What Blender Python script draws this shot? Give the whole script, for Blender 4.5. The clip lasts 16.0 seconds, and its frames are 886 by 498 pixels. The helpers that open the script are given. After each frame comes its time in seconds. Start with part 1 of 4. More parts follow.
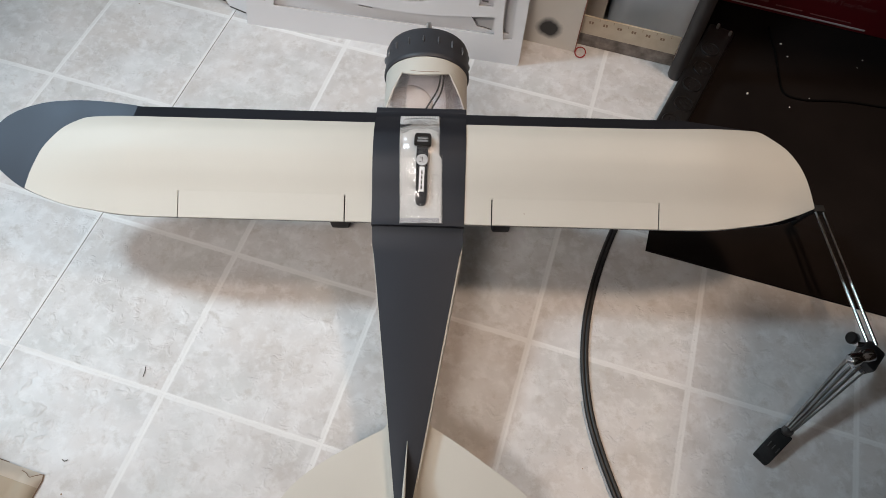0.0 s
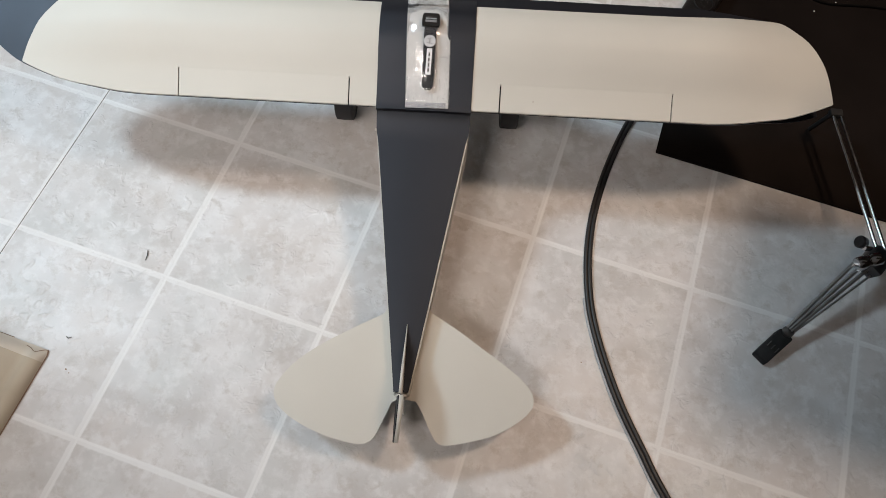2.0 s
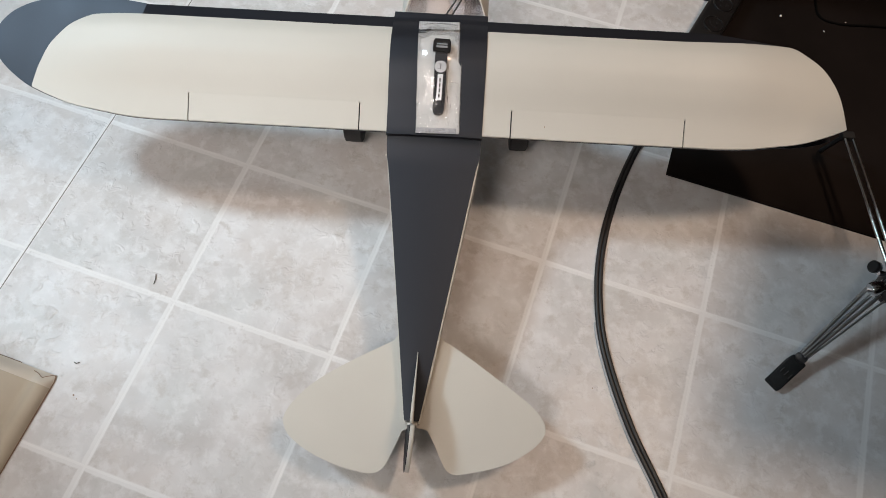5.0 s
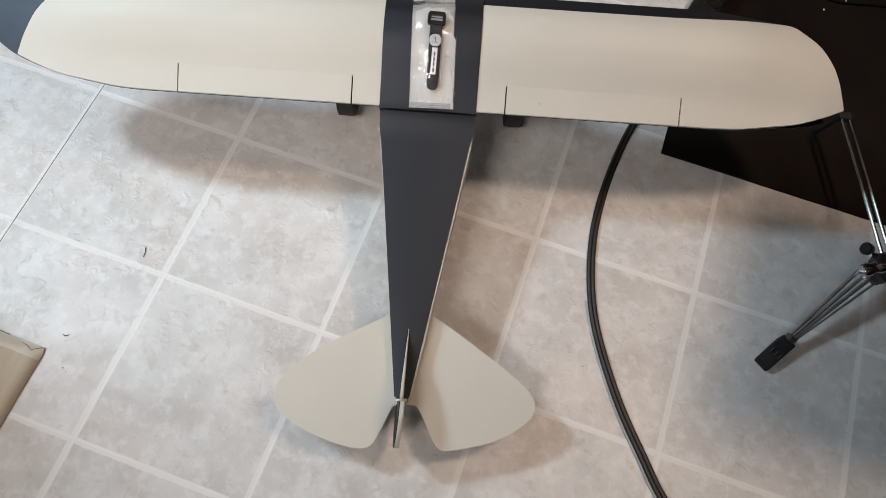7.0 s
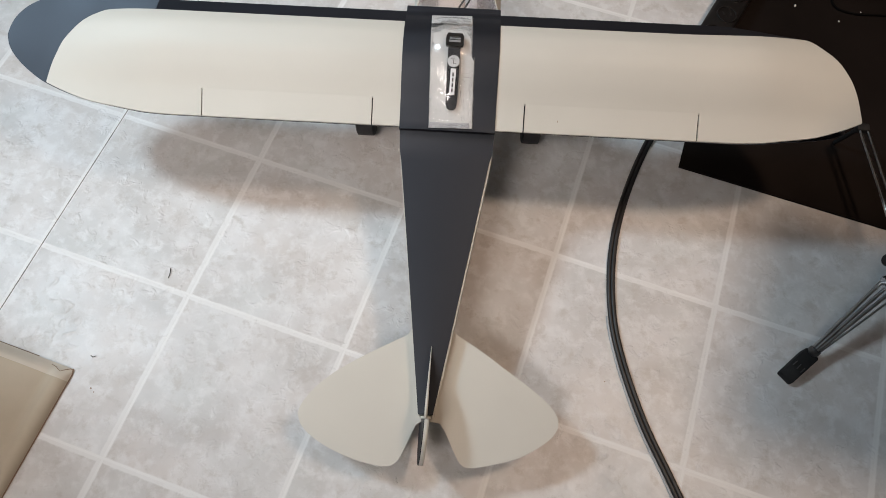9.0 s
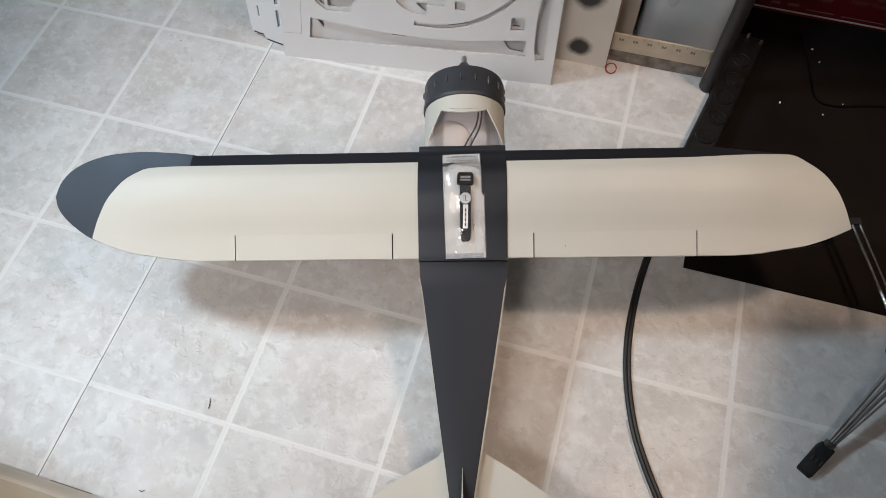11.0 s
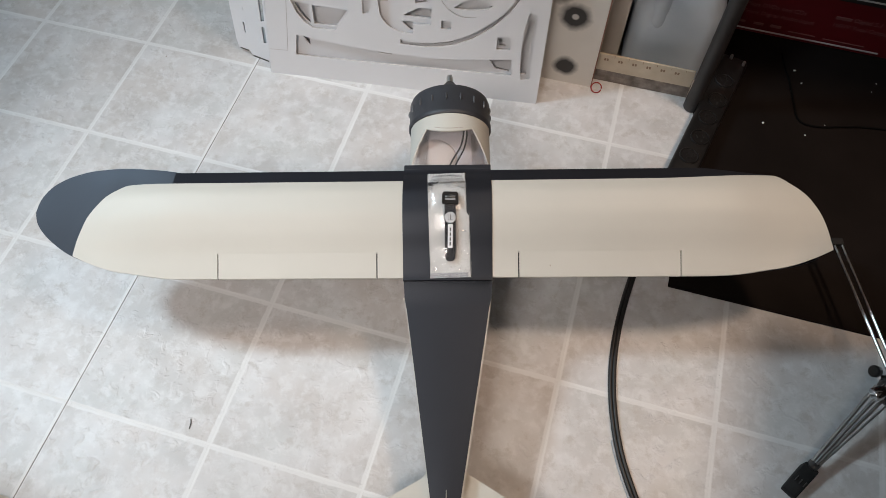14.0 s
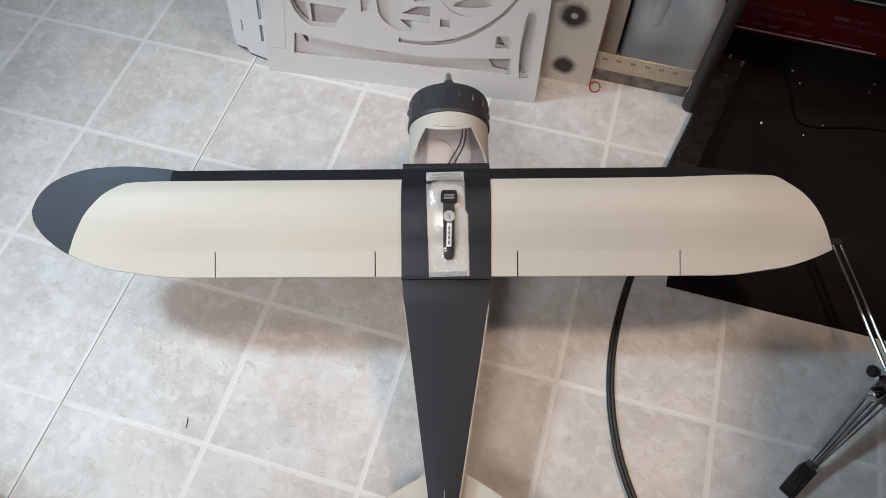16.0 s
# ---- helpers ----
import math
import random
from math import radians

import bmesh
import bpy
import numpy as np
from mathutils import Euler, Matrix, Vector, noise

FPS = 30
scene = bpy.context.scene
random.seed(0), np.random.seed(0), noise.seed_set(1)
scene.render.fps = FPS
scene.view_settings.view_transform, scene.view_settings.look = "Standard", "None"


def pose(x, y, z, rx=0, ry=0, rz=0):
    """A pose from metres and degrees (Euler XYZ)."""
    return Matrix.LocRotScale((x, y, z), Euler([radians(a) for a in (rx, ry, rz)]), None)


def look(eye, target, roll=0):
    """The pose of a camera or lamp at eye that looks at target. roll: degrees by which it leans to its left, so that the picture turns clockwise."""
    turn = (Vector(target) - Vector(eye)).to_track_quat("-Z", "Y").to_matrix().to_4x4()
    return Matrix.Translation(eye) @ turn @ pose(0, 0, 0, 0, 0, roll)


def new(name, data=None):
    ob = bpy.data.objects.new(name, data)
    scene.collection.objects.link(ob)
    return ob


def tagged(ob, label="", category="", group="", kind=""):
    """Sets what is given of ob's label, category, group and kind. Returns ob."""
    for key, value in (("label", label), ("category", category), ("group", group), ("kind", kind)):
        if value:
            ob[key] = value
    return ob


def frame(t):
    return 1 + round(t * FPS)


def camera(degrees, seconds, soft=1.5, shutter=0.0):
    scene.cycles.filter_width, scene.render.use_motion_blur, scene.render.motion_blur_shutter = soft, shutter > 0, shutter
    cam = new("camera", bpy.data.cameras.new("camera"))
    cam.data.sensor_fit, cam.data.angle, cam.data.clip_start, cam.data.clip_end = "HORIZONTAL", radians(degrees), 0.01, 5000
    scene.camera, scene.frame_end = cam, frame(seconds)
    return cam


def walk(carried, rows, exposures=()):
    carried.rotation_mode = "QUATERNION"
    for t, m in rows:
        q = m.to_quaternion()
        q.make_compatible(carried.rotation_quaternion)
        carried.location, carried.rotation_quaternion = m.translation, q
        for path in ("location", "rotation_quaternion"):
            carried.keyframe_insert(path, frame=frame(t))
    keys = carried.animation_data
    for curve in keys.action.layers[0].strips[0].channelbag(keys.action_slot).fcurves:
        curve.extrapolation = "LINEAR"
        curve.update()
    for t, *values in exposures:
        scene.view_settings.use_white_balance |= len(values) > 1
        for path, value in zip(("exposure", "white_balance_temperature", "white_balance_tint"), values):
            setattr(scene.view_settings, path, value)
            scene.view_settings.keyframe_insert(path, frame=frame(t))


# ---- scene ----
cam = camera(64.4, 16.0, soft=0.8)
PATH = [
    (0, (0.654, -0.183, 0.939), (0.409, 0.774, -0.801), 3.3),
    (0.5, (0.669, -0.206, 0.921), (0.436, 0.671, -0.861), 3.6),
    (1, (0.677, -0.223, 0.906), (0.445, 0.592, -0.905), 3.7),
    (1.5, (0.675, -0.227, 0.901), (0.445, 0.571, -0.919), 3.7),
    (2, (0.674, -0.227, 0.901), (0.462, 0.57, -0.921), 4.5),
    (2.5, (0.669, -0.219, 0.906), (0.458, 0.587, -0.912), 4.5),
    (3, (0.665, -0.212, 0.91), (0.43, 0.602, -0.902), 3.3),
    (3.5, (0.663, -0.218, 0.906), (0.424, 0.596, -0.905), 3.5),
    (6, (0.654, -0.202, 0.904), (0.443, 0.589, -0.921), 4.3),
    (6.5, (0.655, -0.204, 0.898), (0.452, 0.544, -0.945), 4.4),
    (7, (0.657, -0.203, 0.901), (0.472, 0.553, -0.942), 6.3),
    (7.5, (0.658, -0.202, 0.902), (0.475, 0.557, -0.94), 5.8),
    (8, (0.654, -0.202, 0.902), (0.46, 0.56, -0.937), 5.0),
    (8.5, (0.651, -0.203, 0.902), (0.463, 0.561, -0.937), 5.6),
    (9, (0.647, -0.203, 0.911), (0.415, 0.57, -0.919), 2.8),
    (9.5, (0.649, -0.201, 0.915), (0.41, 0.617, -0.894), 2.1),
    (10, (0.633, -0.182, 0.955), (0.343, 0.678, -0.827), -2.1),
    (10.2, (0.629, -0.171, 0.975), (0.321, 0.691, -0.804), -3.8),
    (12.3, (0.618, -0.146, 1.014), (0.319, 0.805, -0.72), -1.1),
    (12.5, (0.619, -0.147, 1.01), (0.324, 0.8, -0.727), -1.0),
    (13, (0.621, -0.146, 1.008), (0.327, 0.792, -0.734), -1.2),
    (13.5, (0.62, -0.144, 1.008), (0.333, 0.797, -0.733), -1.0),
    (14, (0.622, -0.143, 1.005), (0.338, 0.793, -0.739), -0.9),
    (14.5, (0.62, -0.144, 1.004), (0.34, 0.79, -0.742), -0.8),
    (15, (0.619, -0.141, 1.003), (0.339, 0.792, -0.743), -1.0),
    (15.5, (0.619, -0.143, 1.0), (0.343, 0.787, -0.749), -0.6),
    (16, (0.619, -0.144, 1.001), (0.345, 0.796, -0.743), -0.2),
]
EXPOSURE = 0.0
walk(cam, [(t, look(eye, target, roll)) for t, eye, target, roll in PATH])

# ---- light: unseen lamps placed from the shadows, a cool ceiling panel to the west and a warm bulb to the east, plus an added fill ----
scene.view_settings.exposure = EXPOSURE
world = bpy.data.worlds.new("world")
scene.world = world
world.use_nodes = True
world.node_tree.nodes["Background"].inputs["Color"].default_value = (0.95, 0.95, 1.0, 1)
world.node_tree.nodes["Background"].inputs["Strength"].default_value = 0.05


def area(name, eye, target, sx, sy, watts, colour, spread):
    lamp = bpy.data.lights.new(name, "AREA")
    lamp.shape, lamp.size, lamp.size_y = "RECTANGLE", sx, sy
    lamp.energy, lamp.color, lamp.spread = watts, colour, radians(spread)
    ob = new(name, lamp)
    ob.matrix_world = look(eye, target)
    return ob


area("panel_light", (-1.20, 0.22, 2.34), (0.33, 0.36, 0.0), 0.30, 0.55, 7.3, (0.67, 0.86, 0.99), 57)
# Added fill with no fixture, standing in for the room's ambient light.
area("added_fill", (0.0, -1.25, 2.18), (0.09, 0.28, 0.0), 1.0, 0.6, 3.3, (1.0, 0.90, 0.83), 46)
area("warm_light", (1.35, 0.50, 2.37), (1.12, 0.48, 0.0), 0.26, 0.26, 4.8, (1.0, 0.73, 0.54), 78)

# ---- materials ----


class Mat:
    """A small builder of node materials."""

    def __init__(self, name, rough=0.6, metal=0.0, colour=(0.5, 0.5, 0.5), spec=0.5):
        self.m = bpy.data.materials.new(name)
        self.m.use_nodes = True
        self.t = self.m.node_tree
        self.b = self.t.nodes["Principled BSDF"]
        self.b.inputs["Roughness"].default_value = rough
        self.b.inputs["Metallic"].default_value = metal
        self.b.inputs["Base Color"].default_value = (*colour, 1)
        self.b.inputs["Specular IOR Level"].default_value = spec
        self.co = self.node("ShaderNodeTexCoord").outputs["Object"]

    def node(self, kind, **ins):
        n = self.t.nodes.new(kind)
        for k, v in ins.items():
            n.inputs[k.replace("_", " ")].default_value = v
        return n

    def link(self, a, b):
        self.t.links.new(a, b)

    def noise(self, scale, detail=4.0, rough=0.55, co=None, distort=0.0):
        n = self.node("ShaderNodeTexNoise", Scale=scale, Detail=detail, Roughness=rough, Distortion=distort)
        self.link(co or self.co, n.inputs["Vector"])
        return n.outputs["Fac"]

    def ramp(self, fac, stops):
        n = self.node("ShaderNodeValToRGB")
        e = n.color_ramp.elements
        while len(e) < len(stops):
            e.new(0.5)
        for k, (p, c) in zip(e, stops):
            k.position, k.color = p, (*c, 1)
        self.link(fac, n.inputs["Fac"])
        return n.outputs["Color"]

    def mix(self, fac, a, b, how="MIX"):
        n = self.t.nodes.new("ShaderNodeMix")
        n.data_type, n.blend_type = "RGBA", how
        for sock, v in ((n.inputs[0], fac), (n.inputs[6], a), (n.inputs[7], b)):
            if isinstance(v, (int, float)):
                sock.default_value = v
            elif isinstance(v, tuple):
                sock.default_value = (*v, 1)
            else:
                self.link(v, sock)
        return n.outputs[2]

    def math(self, op, a, b=0.0):
        n = self.t.nodes.new("ShaderNodeMath")
        n.operation = op
        for sock, v in ((n.inputs[0], a), (n.inputs[1], b)):
            if isinstance(v, (int, float)):
                sock.default_value = v
            else:
                self.link(v, sock)
        return n.outputs[0]

    def base(self, c):
        self.link(c, self.b.inputs["Base Color"])
        return self

    def rough(self, r):
        self.link(r, self.b.inputs["Roughness"])
        return self

    def bump(self, h, strength=0.3, dist=0.001):
        n = self.node("ShaderNodeBump", Strength=strength, Distance=dist)
        self.link(h, n.inputs["Height"])
        self.link(n.outputs["Normal"], self.b.inputs["Normal"])
        return self


def varied(name, a, b, scale, rough=0.6, metal=0.0, bump=0.15, dist=0.0005, grain=400.0, spec=0.5):
    """A colour that drifts between a and b, with a fine grain in the relief and gloss."""
    m = Mat(name, rough, metal, a, spec)
    m.base(m.ramp(m.noise(scale), [(0.32, a), (0.68, b)]))
    g = m.noise(grain, 3.0)
    m.bump(g, bump, dist)
    m.rough(m.math("ADD", rough - 0.06, m.math("MULTIPLY", m.noise(scale * 2.3), 0.12)))
    return m.m


def vinyl_tile():
    m = Mat("vinyl_tile", 0.4)
    info = m.node("ShaderNodeObjectInfo")
    shift = m.node("ShaderNodeVectorMath")
    shift.operation = "ADD"
    m.link(m.co, shift.inputs[0])
    far = m.node("ShaderNodeVectorMath")
    far.operation = "SCALE"
    m.link(info.outputs["Location"], far.inputs[0])
    far.inputs["Scale"].default_value = 3.7
    m.link(far.outputs["Vector"], shift.inputs[1])
    co = shift.outputs["Vector"]
    cloud = m.noise(12.0, 4.0, 0.55, co, 0.1)
    c = m.ramp(cloud, [(0.30, (0.47, 0.456, 0.448)), (0.5, (0.56, 0.55, 0.55)), (0.70, (0.64, 0.638, 0.645))])
    warm = m.noise(7.0, 3.0, 0.5, co, 0.15)
    c = m.mix(m.math("MULTIPLY", m.ramp(warm, [(0.46, (0, 0, 0)), (0.66, (1, 1, 1))]), 0.38), c, (0.545, 0.485, 0.445))
    c = m.mix(m.math("MULTIPLY", m.ramp(warm, [(0.34, (1, 1, 1)), (0.48, (0, 0, 0))]), 0.30), c, (0.51, 0.535, 0.525))
    pearl = m.noise(46.0, 5.0, 0.62, co, 0.15)
    c = m.mix(m.math("MULTIPLY", m.ramp(pearl, [(0.48, (0, 0, 0)), (0.64, (1, 1, 1))]), 0.55), c, (0.69, 0.69, 0.695))
    vein = m.noise(34.0, 6.0, 0.70, co, 0.15)
    c = m.mix(m.math("MULTIPLY", m.ramp(vein, [(0.34, (1, 1, 1)), (0.46, (0, 0, 0))]), 0.58), c, (0.43, 0.40, 0.375))
    tone = m.ramp(info.outputs["Random"], [(0.0, (0.965, 0.955, 0.945)), (1.0, (1.03, 1.03, 1.03))])
    c = m.mix(1.0, c, tone, "MULTIPLY")
    xyz = m.node("ShaderNodeSeparateXYZ")
    m.link(m.co, xyz.inputs[0])
    near = [m.math("SUBTRACT", 0.1112, m.math("ABSOLUTE", m.math("SUBTRACT", xyz.outputs[k], 0.1112))) for k in ("X", "Y")]
    edge = m.math("ADD", m.math("MINIMUM", near[0], near[1]), m.math("MULTIPLY", m.math("SUBTRACT", m.noise(70.0, 3.0, 0.6, co), 0.5), 0.0030))
    c = m.mix(m.math("MULTIPLY", m.ramp(m.math("DIVIDE", edge, 0.0018), [(0.0, (1, 1, 1)), (1.0, (0, 0, 0))]), 0.85), c, (0.69, 0.685, 0.68))
    m.base(c)
    dents = m.ramp(m.noise(58.0, 3.0, 0.56, co, 0.5), [(0.54, (0, 0, 0)), (0.66, (1, 1, 1))])
    patch = m.ramp(m.noise(17.0, 2.0, 0.5, co), [(0.44, (0, 0, 0)), (0.58, (1, 1, 1))])
    pits = m.noise(240.0, 2.0, 0.5, co)
    m.bump(m.math("ADD", m.math("MULTIPLY", dents, m.math("ADD", 0.22, patch)), m.math("MULTIPLY", pits, 0.2)), 0.46, 0.0011)
    m.rough(m.math("ADD", 0.33, m.math("MULTIPLY", m.noise(30.0, 3.0, 0.5, co), 0.2)))
    return m.m


def sprayed_board():
    """White board with soft round spots of dark overspray."""
    m = Mat("sprayed_board", 0.55)
    c = m.ramp(m.noise(6.0), [(0.3, (0.62, 0.58, 0.53)), (0.7, (0.70, 0.67, 0.62))])
    for x, z, r, s in ((-0.0535, 0.041, 0.026, 1.0), (-0.052, 0.157, 0.032, 1.0), (-0.083, 0.205, 0.030, 0.9)):
        d = m.node("ShaderNodeVectorMath")
        d.operation = "DISTANCE"
        flat = m.node("ShaderNodeVectorMath")
        flat.operation = "MULTIPLY"
        m.link(m.co, flat.inputs[0])
        flat.inputs[1].default_value = (1, 0, 1)
        m.link(flat.outputs["Vector"], d.inputs[0])
        d.inputs[1].default_value = (x, 0, z)
        wob = m.math("ADD", d.outputs["Value"], m.math("MULTIPLY", m.math("SUBTRACT", m.noise(45.0, 2.0), 0.5), 0.012))
        k = m.ramp(m.math("DIVIDE", wob, r), [(0.55, (s, s, s)), (1.0, (0, 0, 0))])
        c = m.mix(k, c, (0.03, 0.028, 0.028))
    d = m.node("ShaderNodeVectorMath")
    d.operation = "DISTANCE"
    m.link(m.co, d.inputs[0])
    d.inputs[1].default_value = (-0.052, 0.0, 0.157)
    c = m.mix(m.ramp(m.math("DIVIDE", d.outputs["Value"], 0.009), [(0.5, (1, 1, 1)), (0.8, (0, 0, 0))]), c, (0.5, 0.48, 0.46))
    m.base(c)
    return m.m


def clear(name, veil, rough, crinkle, shine):
    """Thin clear film: see-through, with a Fresnel gloss on its crinkles and a faint milky veil."""
    m = Mat(name)
    gloss = m.node("ShaderNodeBsdfGlossy", Roughness=rough, Color=(1, 1, 1, 1))
    thru = m.node("ShaderNodeBsdfTransparent", Color=(0.97, 0.97, 0.97, 1))
    haze = m.node("ShaderNodeBsdfDiffuse", Color=(0.8, 0.8, 0.8, 1))
    relief = m.node("ShaderNodeBump", Strength=crinkle, Distance=0.002)
    m.link(m.noise(210.0, 3.0, 0.6, None, 0.8), relief.inputs["Height"])
    fres = m.node("ShaderNodeFresnel", IOR=1.5)
    for n in (gloss, fres):
        m.link(relief.outputs["Normal"], n.inputs["Normal"])
    under = m.node("ShaderNodeMixShader", Fac=veil)
    m.link(thru.outputs[0], under.inputs[1])
    m.link(haze.outputs[0], under.inputs[2])
    top = m.node("ShaderNodeMixShader")
    m.link(m.math("MULTIPLY", fres.outputs[0], shine), top.inputs[0])
    m.link(under.outputs[0], top.inputs[1])
    m.link(gloss.outputs[0], top.inputs[2])
    m.link(top.outputs[0], m.t.nodes["Material Output"].inputs["Surface"])
    return m.m


CREAM = varied("cream_foam", (0.527, 0.511, 0.464), (0.562, 0.545, 0.495), 5.0, 0.55, bump=0.1)
# Foam core, coloured darker to tone down rims that catch the light.
FOAM_CORE = varied("dulled_foam_core", (0.50, 0.48, 0.485), (0.60, 0.58, 0.58), 25.0, 0.8)
CREAM_EDGE = varied("white_foam_edge", (0.70, 0.675, 0.63), (0.78, 0.755, 0.71), 20.0, 0.7)
BLACK_PAPER = varied("charcoal_paper", (0.0088, 0.0085, 0.0108), (0.0108, 0.0105, 0.0130), 7.0, 0.50, bump=0.12, spec=0.46)
# Blue gloss tint stands in for cool light reflected off the paper.
BLACK_PAPER.node_tree.nodes["Principled BSDF"].inputs["Specular Tint"].default_value = (0.76, 0.85, 1.0, 1)
BLACK_FOAM = varied("black_foam", (0.018, 0.018, 0.02), (0.026, 0.026, 0.029), 30.0, 0.6)
RING_BLACK = varied("satin_black_plastic", (0.030, 0.032, 0.038), (0.040, 0.042, 0.050), 15.0, 0.5)
TILE = vinyl_tile()
GROUT = varied("pale_grout", (0.67, 0.665, 0.66), (0.73, 0.725, 0.72), 12.0, 0.6, bump=0.3)
SEAM = varied("dark_seam", (0.09, 0.08, 0.07), (0.30, 0.27, 0.24), 30.0, 0.8)
WHITE_FOAM = varied("white_foam_board", (0.665, 0.67, 0.695), (0.715, 0.72, 0.745), 4.0, 0.6, bump=0.06)
BOARD = sprayed_board()
CHROME = Mat("chrome", 0.17, 1.0, (0.60, 0.60, 0.62)).m
DARK_CHROME = varied("dulled_chrome", (0.42, 0.41, 0.41), (0.56, 0.55, 0.55), 25.0, 0.36, 1.0, bump=0.0)
# Paler than the ring, so the ribs' highlights sit in the colour.
RIB = varied("highlight_rib_plastic", (0.055, 0.058, 0.065), (0.09, 0.093, 0.10), 30.0, 0.30)
DARK_WALL = varied("low_bounce_paint", (0.09, 0.07, 0.055), (0.13, 0.10, 0.08), 3.0, 0.8)
STEEL = Mat("steel", 0.3, 1.0, (0.78, 0.77, 0.76)).m
DARK_STEEL = varied("dark_steel", (0.08, 0.08, 0.085), (0.13, 0.13, 0.13), 40.0, 0.35, 0.9)
RUBBER = varied("black_rubber", (0.010, 0.010, 0.0105), (0.018, 0.0175, 0.0175), 60.0, 0.7, spec=0.25)
CABLE = varied("black_cable", (0.012, 0.011, 0.011), (0.019, 0.017, 0.017), 30.0, 0.46)
MAT_BLACK = varied("black_sheet", (0.0066, 0.0045, 0.0038), (0.0100, 0.0070, 0.0060), 9.0, 0.8, bump=0.1, spec=0.10)
STRIP_BLACK = varied("black_plastic", (0.007, 0.0065, 0.0065), (0.012, 0.011, 0.011), 20.0, 0.34, bump=0.5, dist=0.001, grain=160.0)
POST_GREY = varied("dark_grey_metal", (0.022, 0.020, 0.020), (0.034, 0.031, 0.031), 15.0, 0.5)
RED_CARD = varied("red_card", (0.105, 0.006, 0.009), (0.145, 0.009, 0.013), 6.0, 0.4)
PRINT_WHITE = Mat("white_print", 0.5, 0.0, (0.52, 0.48, 0.47)).m
PRINT_PINK = Mat("faded_print", 0.5, 0.0, (0.21, 0.085, 0.08)).m
DARK_CARD = varied("black_card", (0.015, 0.012, 0.012), (0.025, 0.02, 0.02), 9.0, 0.45)
WOOD = varied("pale_ruler_wood", (0.47, 0.39, 0.29), (0.56, 0.48, 0.37), 30.0, 0.5)
FADED = Mat("faded_ink", 0.6, 0.0, (0.24, 0.16, 0.11)).m
INK = Mat("ink", 0.6, 0.0, (0.05, 0.045, 0.04)).m
TAUPE = varied("taupe_wood", (0.13, 0.105, 0.09), (0.30, 0.26, 0.23), 48.0, 0.7, bump=0.5, dist=0.002, grain=120.0)
BEIGE = varied("beige_moulded_panel", (0.42, 0.365, 0.285), (0.49, 0.43, 0.34), 8.0, 0.68)
# Lighter copy of the panel beige; the light on its end is in the colour.
BEIGE_EDGE = varied("lit_panel_end", (0.58, 0.53, 0.45), (0.66, 0.60, 0.52), 14.0, 0.55)
WALL = varied("wall_paint", (0.60, 0.57, 0.53), (0.65, 0.62, 0.575), 3.0, 0.8)
CEILING = varied("ceiling_paint", (0.75, 0.72, 0.68), (0.80, 0.77, 0.73), 3.0, 0.85)
BAG = clear("clear_bag_film", 0.015, 0.12, 0.06, 0.60)
PANE = clear("clear_acetate", 0.03, 0.08, 0.02, 0.8)
FADED_GREY = Mat("faded_grey_plastic", 0.5, 0.0, (0.22, 0.22, 0.23)).m
LABEL_WHITE = Mat("white_label", 0.5, 0.0, (0.75, 0.75, 0.76)).m
STRAP = varied("black_webbing", (0.006, 0.006, 0.009), (0.011, 0.011, 0.015), 200.0, 0.7, bump=0.5, grain=900.0, spec=0.2)
INNER = varied("inside_card", (0.50, 0.42, 0.39), (0.58, 0.50, 0.47), 40.0, 0.6)
GREY_INNER = varied("grey_inside_foam", (0.44, 0.40, 0.42), (0.54, 0.50, 0.52), 45.0, 0.6)
RED_WIRE = Mat("red_wire", 0.4, 0.0, (0.32, 0.035, 0.035)).m
RED_EDGE = varied("rust_edge", (0.22, 0.10, 0.07), (0.34, 0.18, 0.13), 30.0, 0.6)


def milky():
    m = Mat("milky_plastic", 0.35, 0.0, (0.66, 0.69, 0.71))
    m.b.inputs["Subsurface Weight"].default_value = 0.3
    m.b.inputs["Subsurface Radius"].default_value = (0.01, 0.01, 0.011)
    m.base(m.ramp(m.noise(7.0), [(0.3, (0.47, 0.54, 0.61)), (0.7, (0.58, 0.64, 0.70))]))
    return m.m


MILKY = milky()

# ---- mesh helpers ----


def part(name, bm, material, parent=None, label="", smooth=False):
    """Links a bmesh as one mesh object under a thing or a part."""
    bmesh.ops.recalc_face_normals(bm, faces=bm.faces)
    me = bpy.data.meshes.new(name)
    bm.to_mesh(me)
    bm.free()
    me.materials.append(material)
    if smooth:
        me.polygons.foreach_set("use_smooth", [True] * len(me.polygons))
        me.set_sharp_from_angle(angle=radians(38))
    ob = new(name, me)
    if parent is not None:
        ob.parent = parent
    if label:
        tagged(ob, label)
    return ob


def empty(name, m, label, category, group="", kind=""):
    ob = new(name)
    ob.empty_display_size = 0.02
    ob.matrix_world = m
    return tagged(ob, label, category, group, kind)


def box(x0, y0, z0, x1, y1, z1, bevel=0.0, bm=None, seg=2):
    bm = bm or bmesh.new()
    geo = bmesh.ops.create_cube(bm, size=1.0, matrix=Matrix.Translation(((x0 + x1) / 2, (y0 + y1) / 2, (z0 + z1) / 2)) @ Matrix.Diagonal((x1 - x0, y1 - y0, z1 - z0, 1)))
    if bevel:
        edges = list({e for v in geo["verts"] for e in v.link_edges})
        bmesh.ops.bevel(bm, geom=edges, offset=bevel, segments=seg, affect="EDGES", profile=0.5)
    return bm


